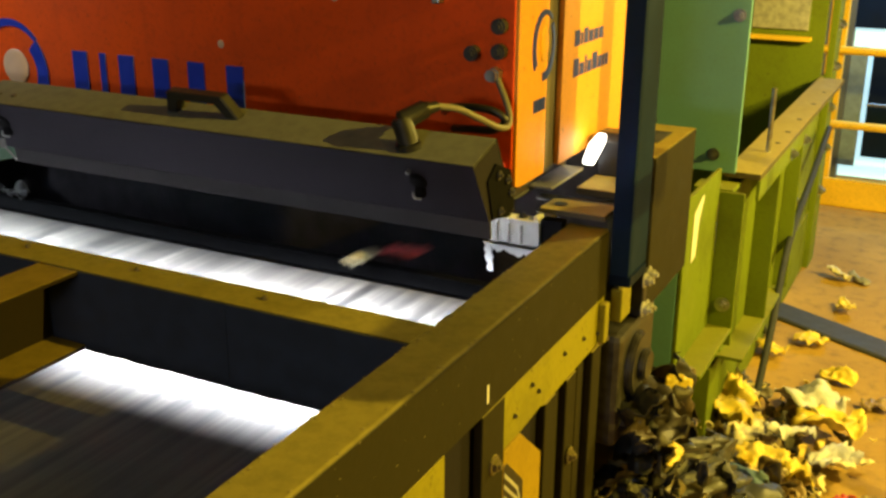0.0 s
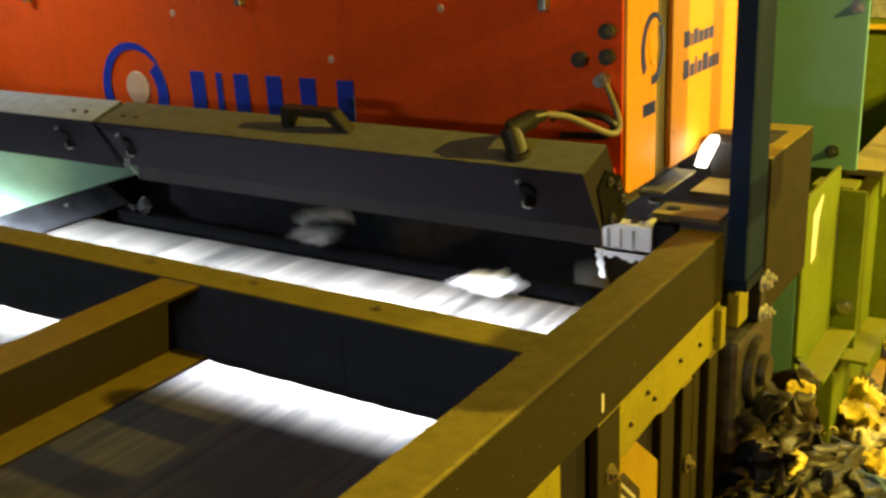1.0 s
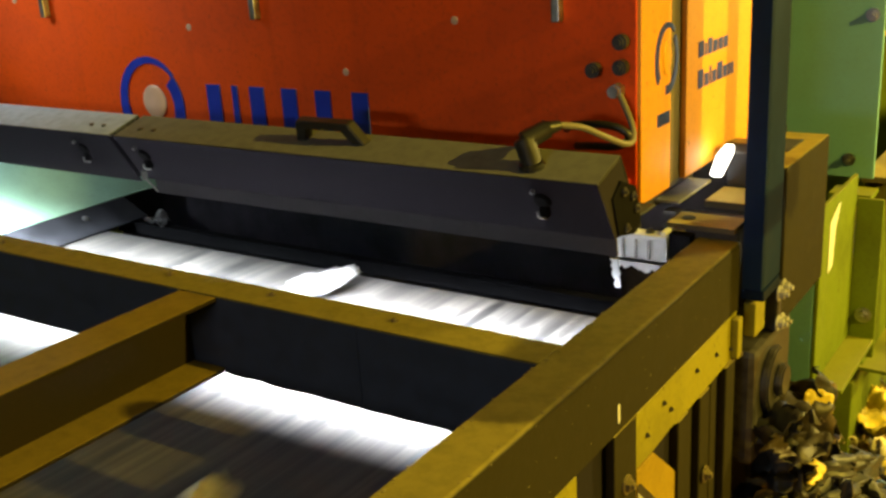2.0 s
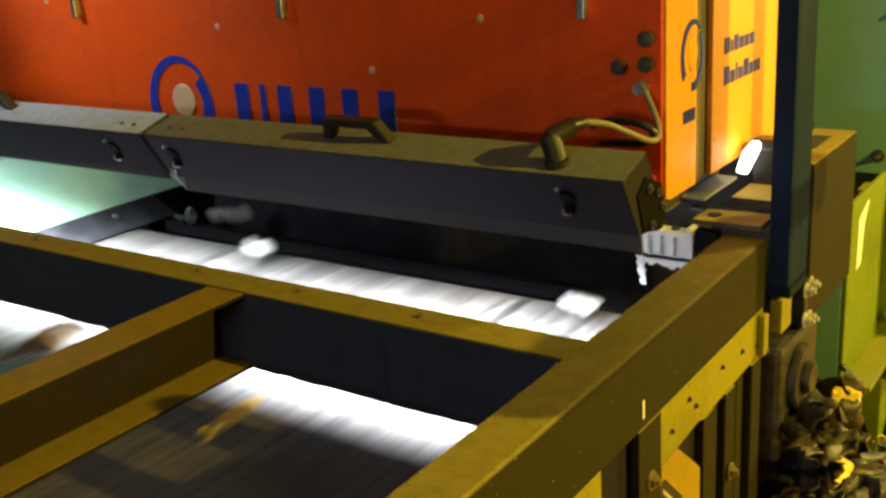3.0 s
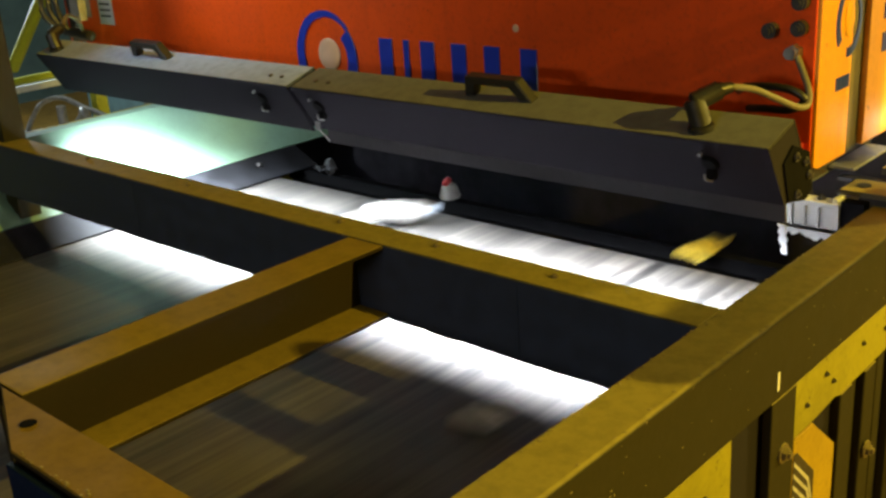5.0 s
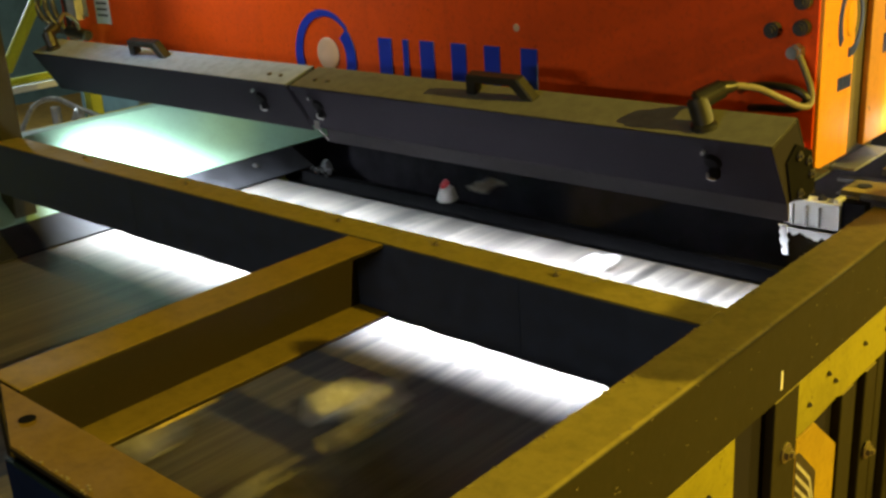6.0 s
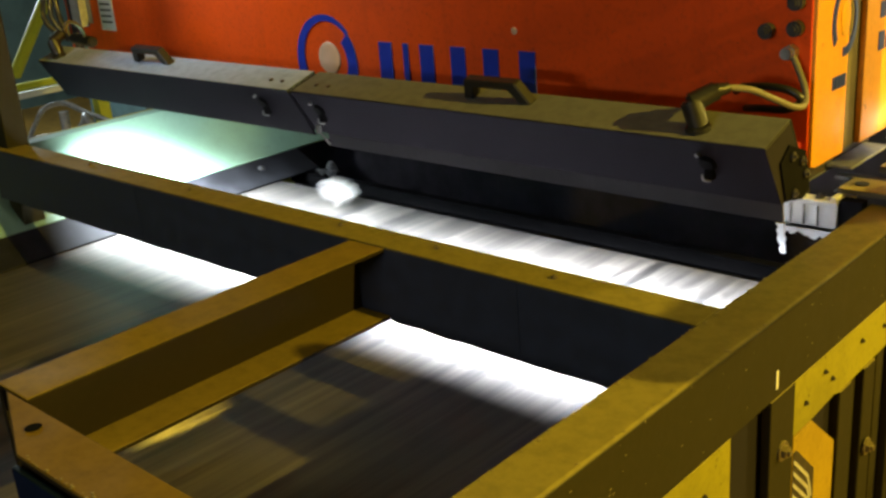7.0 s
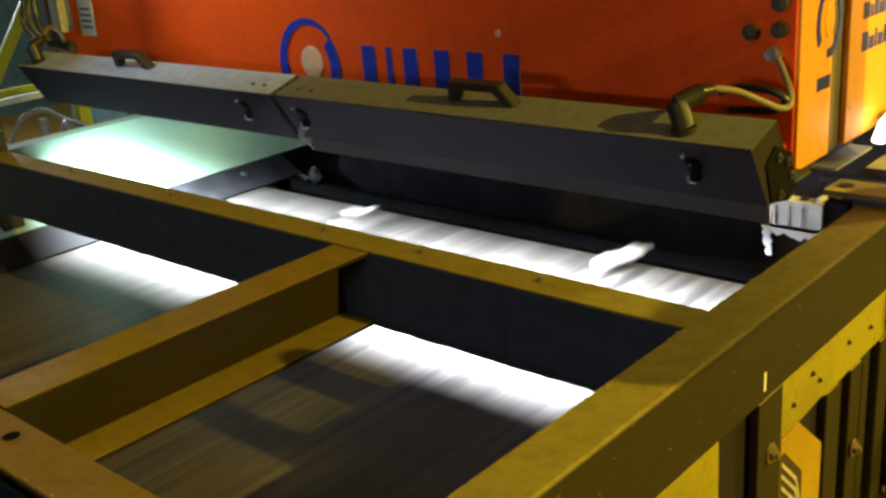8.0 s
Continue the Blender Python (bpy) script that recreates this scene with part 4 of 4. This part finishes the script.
    # Dark tube that curves down the machine's side.
    bm = tube([(0.075, 4.0, 0.75), (0.085, 3.5, 0.62), (0.09, 3.1, 0.52), (0.10, 2.85, 0.42), (0.12, 2.6, 0.28), (0.12, 2.4, 0.05)], 0.014)
    solid("hose", bm, M_RUBBER, "dark curved tube along the green machine", "hose", smooth=True)
    # drive at the end of the conveyor
    dr = thing("drive_unit", (0.08, 0.85, 0.85), "dusty dark motor and gearbox at the belt's end", "motor")
    part("gearbox", box((0.0, 0.70, 0.70), (0.10, 0.95, 0.955), 0.015), M_DARK_STEEL, dr)
    part("flange", cylinder((0.10, 0.80, 0.86), (0.118, 0.80, 0.86), 0.070, bevel=0.004), M_DARK_STEEL, dr, smooth=True)
    part("hub", cylinder((0.118, 0.80, 0.86), (0.135, 0.80, 0.86), 0.035, bevel=0.004), M_DARK_STEEL, dr, smooth=True)
    part("chain_bar", box((0.08, 0.82, 0.956), (0.105, 0.85, 1.06), 0.004), M_HANDLE, dr)
    for y, z in ((0.82, 1.04), (0.85, 1.045), (0.82, 0.975), (0.85, 0.97)):
        part("nut", hexbolt((0.105, y, z), (1, 0, 0), 0.011, 0.014), M_ZINC, dr)
    part("leg", box((0.0, 0.80, 0.0), (0.06, 0.88, 0.70), 0.004), M_BROWN, dr)


def build_floor_shadow():
    # Flat dark strip laid down as the shadow bar on the floor.
    bm = prism([(-0.085, 0.0), (0.085, 0.0), (0.085, 0.010), (0.075, 0.016), (-0.075, 0.016), (-0.085, 0.010)], -0.25, 1.9, "x", 0.001)
    bm.transform(Matrix.Translation((0.0, 3.44, 0.001)) @ Matrix.Rotation(radians(-27.5), 4, "Z"))
    solid("floor_shadow_strip", bm, M_FLOOR_SHADOW, "dark flat strip standing in for a shadow across the floor", "cable cover")


def build_shadow_casters():
    """Unseen shadow casters added: a slim column, and a bent roof pipe shading the belt."""
    x, y = 1.66, 1.55
    solid("shadow_column", box((x, y - 0.022, 0), (x + 0.05, y + 0.022, 3.4), 0.003), M_YELLOW, "slim unseen column added to cast a shadow", "column", at=(x, y, 0))
    x, y, z = 1.10, -0.022, 1.75
    pipe = thing("shadow_pipe", (x, 0.8, z), "added bent roof pipe that casts a bar of shade on the belt", "pipe")
    part("tube", tube([(x, 0.8, 6.2), (x, 0.8, 3.0), (x, 0.8, z + 0.08), (x, 0.78, z), (x, 0.70, z), (x, 0.3, z), (x, y + 0.03, z), (x - 0.02, y, z), (x - 0.06, y, z), (x - 0.24, y, z)], 0.027, 14), M_ZINC, pipe, "", True)
    part("end_cap", cylinder((x - 0.245, y, z), (x - 0.225, y, z), 0.029, sides=20, bevel=0.003), M_DARK_STEEL, pipe, "dark end cap", True)


# ---- background on the far left ----


def build_left_background():
    ra = thing("access_rail", (-4.2, 1.4, 0), "lime yellow access rail beside a dark walkway", "railing")
    part("brace", cylinder((-4.58, 1.2, 1.02), (-4.10, 1.35, 1.62), 0.03), M_LIME, ra)
    part("rail", cylinder((-4.62, 0.9, 0.945), (-4.62, 2.55, 0.945), 0.020), M_LIME, ra)
    part("strip", box((-4.635, 0.9, 0.885), (-4.605, 2.55, 0.918), 0.004), M_WHITE, ra, "pale steel strip")
    part("post", box((-4.03, 1.30, 0), (-3.97, 1.36, 2.3), 0.004), M_LIME, ra)
    part("post", box((-3.75, 1.42, 0), (-3.66, 1.50, 2.3), 0.004), M_BROWN, ra)
    part("rail", cylinder((-5.2, 1.9, 1.78), (-3.6, 1.95, 1.78), 0.03), M_LIME, ra)
    solid("back_panel", box((-6.5, 2.6, 0), (-3.0, 2.65, 2.6), 0.01), M_TEAL, "dark teal sheet wall beyond the conveyor", "panel")
    bm = tube([(-4.60, 1.2, 0.64), (-4.53, 1.2, 0.72), (-4.35, 1.2, 0.856), (-4.13, 1.2, 0.91), (-3.93, 1.2, 0.885), (-3.72, 1.2, 0.86), (-3.4, 1.2, 0.80)], 0.013)
    solid("grey_pipe", bm, M_ZINC, "bent pale grey pipe", "pipe", smooth=True)
    bm = tube([(-4.09, 1.17, 0.60), (-4.085, 1.17, 0.88)], 0.024)
    solid("grey_pipe", bm, M_ZINC, "short upright pale grey pipe", "pipe", smooth=True)
    bm = tube([(-4.58, 1.12, 0.68), (-4.2, 1.12, 0.75), (-3.85, 1.12, 0.82), (-3.4, 1.12, 0.90)], 0.018)
    solid("grey_pipe", bm, M_ZINC, "long pale grey pipe", "pipe", smooth=True)
    bm = tube([(-3.98, 1.12, 0.72), (-3.93, 1.15, 0.80), (-3.86, 1.15, 0.86), (-3.78, 1.12, 0.90), (-3.70, 1.1, 0.86)], 0.016)
    solid("grey_pipe", bm, M_ZINC, "short curled pale grey pipe", "pipe", smooth=True)
    bm = box((-4.6, 0.95, 0), (-3.1, 1.25, 0.60), 0.01)
    solid("pipe_cabinet", bm, M_DARK_STEEL, "dark steel cabinet carrying grey pipes", "cabinet")


# ---- scraps lying still ----
SCRAP_COLOURS = {
    "white": ((0.72, 0.72, 0.72), "white"), "grey": ((0.32, 0.31, 0.30), "grey"), "yellow": ((0.86, 0.66, 0.09), "yellow"),
    "brown": ((0.28, 0.19, 0.10), "brown"), "red": ((0.60, 0.06, 0.06), "red"), "blue": ((0.16, 0.25, 0.42), "blue"), "cream": ((0.72, 0.66, 0.45), "cream"), "dark": ((0.06, 0.06, 0.065), "dark grey")}
M_PIECE = {k: plain("scrap_" + k, v[0], 0.45, 0, 0.35, 35, 0.3) for k, v in SCRAP_COLOURS.items()}


def build_litter():
    rnd = random.Random(11)
    # the uncountable litter: a flat spread on the floor and a darker pile under the drive
    def scatter(count, seed, place, size):
        bm = bmesh.new()
        for i in range(count):
            x, y, z = place()
            s = rnd.uniform(*size)
            own = crumple((s, s * rnd.uniform(0.35, 1)), seed + i, 0.003, 7, 0.5)
            own.transform(Matrix.Translation((x, y, z)) @ Euler((rnd.uniform(-1.5, 1.5), rnd.uniform(-1.5, 1.5), rnd.uniform(0, 6))).to_matrix().to_4x4())
            low = min(v.co.z for v in own.verts)
            if low < 0.001:
                own.transform(Matrix.Translation((0, 0, 0.001 - low)))
            merge(own, bm)
        return bm

    def on_floor():
        y = rnd.triangular(1.35, 2.75, 2.0)
        x = 0.20 + (2.1 - y) * 0.25 + rnd.gauss(0, 0.13)
        return x, y, rnd.uniform(0, 0.10) * max(0, 1 - abs(y - 1.9))

    def in_pile():
        y, x = rnd.uniform(0.66, 1.75), rnd.uniform(0.0, 0.34)
        top = 0.86 if y < 0.95 else 0.86 - 0.24 * (y - 0.95) / 0.12 if y < 1.07 else max(0.03, 0.62 - 0.95 * (y - 1.07))
        return x, y, rnd.random() ** 0.6 * top * max(0.05, 1 - abs(x - 0.14) / 0.26)

    solid("floor_litter", scatter(150, 0, on_floor, (0.02, 0.085)), M_SCRAP, "thin spread of yellow and brown plastic litter", "litter", kind="stuff", smooth="soft")
    solid("litter_heap", scatter(560, 400, in_pile, (0.03, 0.14)), M_SHADED_SCRAP, "tall heap of dark plastic film and dirt", "litter", kind="stuff", smooth="soft")
    for i, (x, y, z, l, w, c, rx, rz) in enumerate([(0.17, 1.10, 0.42, 0.30, 0.08, "dark", 60, 70), (0.12, 1.02, 0.56, 0.10, 0.06, "cream", 20, 30), (0.20, 1.22, 0.36, 0.30, 0.12, "dark", 50, 100),
                                                       (0.20, 0.98, 0.40, 0.20, 0.05, "cream", 70, 80), (0.24, 1.0, 0.25, 0.26, 0.04, "white", 30, 50), (0.28, 1.30, 0.22, 0.28, 0.20, "dark", 25, 40), (0.34, 1.45, 0.12, 0.22, 0.14, "dark", 15, 10), (0.17, 0.93, 0.76, 0.06, 0.05, "yellow", 50, 20), (0.19, 0.93, 0.62, 0.22, 0.06, "dark", 80, 75), (0.20, 0.74, 0.70, 0.12, 0.03, "yellow", 80, 100)]):
        own = crumple((l, w), 900 + i, 0.003, 12, 0.3)
        own.transform(Matrix.Translation((x, y, z)) @ Euler((radians(rx), 0.2, radians(rz))).to_matrix().to_4x4())
        solid("plastic_scrap", own, M_PIECE[c], "torn " + SCRAP_COLOURS[c][1] + " plastic film lying on the heap", "litter", "heap litter", smooth="soft", at=(x, y, z))
    kinds = list(SCRAP_COLOURS)
    spots = [(-0.03, 2.46, "yellow", 0.22), (0.04, 2.28, "yellow", 0.24), (0.09, 2.16, "yellow", 0.24), (0.16, 2.06, "cream", 0.22), (0.23, 1.90, "yellow", 0.20), (0.08, 2.36, "cream", 0.14), (0.26, 2.47, "cream", 0.18),
             (0.33, 2.37, "white", 0.26), (0.40, 2.23, "yellow", 0.28), (0.29, 2.05, "white", 0.20), (0.44, 2.04, "white", 0.20), (0.31, 2.62, "cream", 0.15), (0.21, 3.10, "yellow", 0.16), (0.30, 3.55, "yellow", 0.14),
             (0.20, 3.98, "cream", 0.15), (0.36, 2.80, "yellow", 0.15), (0.35, 1.84, "yellow", 0.18), (0.33, 1.75, "brown", 0.16), (0.08, 2.92, "yellow", 0.17), (0.52, 2.61, "brown", 0.12), (0.30, 4.0, "grey", 0.14),
             (0.20, 1.70, "blue", 0.22), (0.28, 1.62, "grey", 0.18), (0.5, 1.8, "red", 0.08), (0.12, 1.85, "dark", 0.26), (0.26, 2.2, "dark", 0.16), (0.0, 3.1, "dark", 0.12)]
    for i, (x, y, c, s) in enumerate(spots):
        own = crumple((s * 0.9, s * rnd.uniform(0.35, 0.7)), 700 + i, 0.003, 14, 0.42)
        own.transform(Matrix.Translation((x, y, 0.0)) @ Euler((rnd.uniform(-0.25, 0.25), rnd.uniform(-0.2, 0.2), rnd.uniform(0, 6))).to_matrix().to_4x4())
        low = min(v.co.z for v in own.verts)
        own.transform(Matrix.Translation((0, 0, 0.003 + (0.05 if y < 2.4 and c != "dark" else 0) - low)))
        solid("plastic_scrap", own, M_PIECE[c], "crumpled " + SCRAP_COLOURS[c][1] + " plastic scrap on the floor", "litter", "floor litter", smooth="soft", at=(x, y, 0))
    # scraps stuck at the far lip of the belt
    own = crumple((0.08, 0.06), 31, 0.004, 6, 0.5)
    own.transform(Matrix.Translation((-1.925, 0.968, 0.899)))
    # Dark tone stands in for the weak light at the sill.
    solid("stuck_scrap", own, M_PIECE["dark"], "scrap darkened for weak light, caught at the belt's end", "litter", at=(-1.93, 0.965, 0.899))


CAUGHT = []


def build_stuck_bottle():
    b = thing("stuck_bottle", (-1.37, 0.975, 0.898), "white plastic bottle with a red cap caught at the belt's end", "bottle")
    bm = cylinder((-1.37, 0.975, 0.899), (-1.372, 0.975, 0.945), 0.035, 0.020, bevel=0.006)
    # Grey for a dirty white body, with the dimness in its colour.
    part("body", bm, M_PIECE["grey"], b, "dented dirty white body, greyed for weak light", True)
    part("cap", cylinder((-1.372, 0.975, 0.944), (-1.380, 0.966, 0.956), 0.016, bevel=0.003), M_RED, b, "red cap", True)
    CAUGHT.append(b)


# ---- scraps that ride on the belt ----
# seconds at which a piece passes, its x and y then, height above the belt, length, width, colour, turn, bottle
RIDERS = [
    (0.0, -0.565, 1.00, 0.03, 0.10, 0.06, "red", 20, 0), (0.03, -0.64, 0.98, 0.03, 0.07, 0.05, "cream", 60, 0), (0.5, -0.62, 0.72, 0.02, 0.13, 0.06, "white", 30, 0),
    (0.6, -0.59, -0.14, 0.01, 0.10, 0.06, "cream", 20, 0), (0.8, -1.27, 0.60, 0.04, 0.16, 0.11, "white", 15, 0), (0.8, -0.43, 0.74, 0.02, 0.18, 0.09, "white", 100, 1), (1.0, -1.16, 0.92, 0.03, 0.17, 0.07, "white", 160, 0),
    (1.0, -0.54, 0.81, 0.02, 0.17, 0.06, "white", 10, 0), (1.2, -0.73, -0.10, 0.01, 0.14, 0.09, "yellow", 25, 0), (1.5, -0.70, 0.73, 0.01, 0.08, 0.05, "white", 40, 0), (1.6, -0.72, 0.94, 0.02, 0.15, 0.10, "blue", 50, 0),
    (2.0, -1.0, 0.70, 0.02, 0.15, 0.08, "white", 70, 0), (2.2, -0.5, 0.30, 0.01, 0.16, 0.08, "cream", 120, 0), (2.5, -1.4, 0.6, 0.02, 0.2, 0.07, "grey", 80, 1),
    (2.8, -1.90, 0.72, 0.02, 0.14, 0.08, "white", 30, 0), (2.8, -0.49, 0.80, 0.02, 0.06, 0.05, "white", 30, 0), (3.0, -1.43, 0.80, 0.02, 0.13, 0.05, "white", 150, 0), (3.0, -0.40, 0.80, 0.02, 0.12, 0.05, "white", 150, 0),
    (3.0, -1.37, 0.04, 0.02, 0.16, 0.08, "brown", 100, 0), (3.0, -0.72, 0.01, 0.01, 0.14, 0.04, "yellow", 100, 0), (3.2, -1.50, 0.72, 0.02, 0.12, 0.09, "cream", 20, 0), (3.8, -1.45, 0.68, 0.03, 0.16, 0.10, "white", 40, 0),
    (4.0, -1.63, 0.79, 0.03, 0.24, 0.13, "white", 20, 0), (4.0, -1.41, 0.91, 0.03, 0.14, 0.07, "white", 60, 0), (4.0, -0.79, -0.04, 0.01, 0.26, 0.06, "cream", 95, 0), (4.4, -0.9, 0.7, 0.02, 0.16, 0.08, "white", 30, 0), (4.7, -0.5, 0.2, 0.02, 0.16, 0.08, "yellow", 80, 0), (5.0, -1.3, 0.7, 0.02, 0.18, 0.07, "grey", 40, 1),
    (5.3, -1.62, -0.10, 0.02, 0.20, 0.10, "yellow", 70, 0), (5.3, -0.41, 0.73, 0.01, 0.10, 0.06, "white", 20, 0), (5.5, -1.14, 0.86, 0.02, 0.15, 0.05, "grey", 160, 1), 
    (5.9, -1.32, 0.87, 0.02, 0.12, 0.06, "white", 60, 0), (6.0, -0.67, 0.73, 0.01, 0.075, 0.05, "white", 10, 0), (6.0, -0.55, -0.16, 0.01, 0.16, 0.06, "grey", 90, 0), (6.0, -0.85, -0.36, 0.01, 0.18, 0.04, "yellow", 95, 0),
    (6.3, -0.62, 0.62, 0.03, 0.17, 0.12, "white", 20, 0), (6.3, -0.85, -0.10, 0.02, 0.28, 0.05, "grey", 95, 0), (6.5, -0.83, 0.93, 0.04, 0.16, 0.08, "white", 30, 0),
    (6.5, -0.49, 0.98, 0.03, 0.14, 0.11, "grey", 30, 0), (6.5, -1.56, 0.79, 0.01, 0.14, 0.05, "white", 70, 0), (7.0, -1.66, 0.78, 0.02, 0.18, 0.07, "white", 150, 0), (7.0, -0.85, -0.345, 0.01, 0.16, 0.055, "cream", 85, 0),
    (7.5, -1.30, 0.92, 0.03, 0.12, 0.07, "grey", 150, 0), (8.0, -0.605, 0.80, 0.015, 0.125, 0.052, "white", 70, 1), (8.0, -1.50, 0.78, 0.005, 0.075, 0.022, "white", 40, 0),
]
SPEED = 2.45
MOVING = []


def build_riders():
    for i, (t, x, y, z, a, b, c, turn, is_bottle) in enumerate(RIDERS):
        # White pieces far along are greyed to stand in for weaker light there.
        if y > 0.84 and c == "white":
            c = "grey"
        if is_bottle:
            bm = bottle(a, b / 2, i)
        else:
            bm = crumple((a, b), 40 + i, 0.004, 7, 0.22)
        name = "flying_bottle" if is_bottle else "flying_scrap"
        label = "crushed " + SCRAP_COLOURS[c][1] + (" plastic bottle" if is_bottle else " plastic scrap") + " riding on the belt"
        if is_bottle:
            ob = thing(name, (0, 0, 0), label, "bottle", "scraps on the belt")
            end = [v.co for v in bm.verts if v.co.x > a * 0.48]
            mid = sum(end, Vector()) / len(end)
            part("body", bm, M_PIECE[c], ob, "", True)
            part("cap", cylinder(mid - Vector((0.012, 0, 0)), mid + Vector((0.006, 0, 0)), b * 0.20, bevel=0.002), M_BLUE_CAP, ob, "pale blue screw cap", True)
        else:
            ob = solid(name, bm, M_PIECE[c], label, "litter", "scraps on the belt", smooth=True)
        MOVING.append((ob, t, x, y, z, turn, i))


def motions():
    # a bottle that rides in, is caught on the sill at the belt's end, and drops off it later
    x = -1.37
    for b in CAUGHT:
        walk(b, [(0, pose(x, -3.32, 0.902)), (3.40, pose(x, -3.32, 0.902)), (4.2, pose(x, -1.16, 0.902)), (4.99, pose(x, 0.975, 0.902)), (5.15, pose(x, 0.975, 0.898)), (6.52, pose(x, 0.975, 0.898)),
                 (6.62, pose(x, 1.03, 0.87, -20)), (6.78, pose(x, 1.16, 0.45, -60)), (6.9, pose(x, 1.17, 0.34, -80)), (8.0, pose(x, 1.17, 0.34, -80))])
    for ob, t, x, y, z, turn, i in MOVING:
        # waits on the feed end, rides along, drops off the head roller into the tray
        y0, y1 = -3.45 + 0.045 * (i % 7), 1.10
        start, leave = t - (y - y0) / SPEED, t + (y1 - y) / SPEED
        home = pose(x, y0, 0.902 + 0.03 * (i % 3), 0, 0, turn)
        rest = pose(x, 1.20, 0.302 + 0.01 * (i % 5), 0, 0, turn)
        rows = []
        if start > 0.12:
            rows += [(0, home), (start, home)]
        else:
            rows.append((0, pose(x, y - SPEED * t, 0.902 + z, 0, 0, turn)))
        for k in (-0.30, -0.15, 0.0, 0.15, 0.30):
            when = t + k
            where = y + SPEED * k
            if when > max(start, 0) + 0.05 and when < min(leave, 8.0) - 0.03:
                rows.append((when, pose(x, where, 0.902 + z * (1 if abs(k) < 0.2 else 0.4), 0, 0, turn + 40 * k)))
        if leave < 7.9:
            rows.append((leave, pose(x, y1, 0.90 + z * 0.4, 0, 0, turn + 15)))
            if leave + 0.25 < 8:
                rows += [(leave + 0.25, rest), (8.0, rest)]
            else:
                rows.append((8.0, pose(x, 1.19, 0.6, 0, 0, turn + 15)))
        else:
            rows.append((8.0, pose(x, y + SPEED * (8.0 - t), 0.902 + z, 0, 0, turn)))
        walk(ob, rows)


build_hall()
build_guard_rail()
build_frame()
build_conveyor()
build_light_box()
build_plug_cable()
build_cabinet()
build_corner()
build_green_frame()
build_left_background()
build_shadow_casters()
build_floor_shadow()
build_litter()
build_stuck_bottle()
build_riders()
motions()
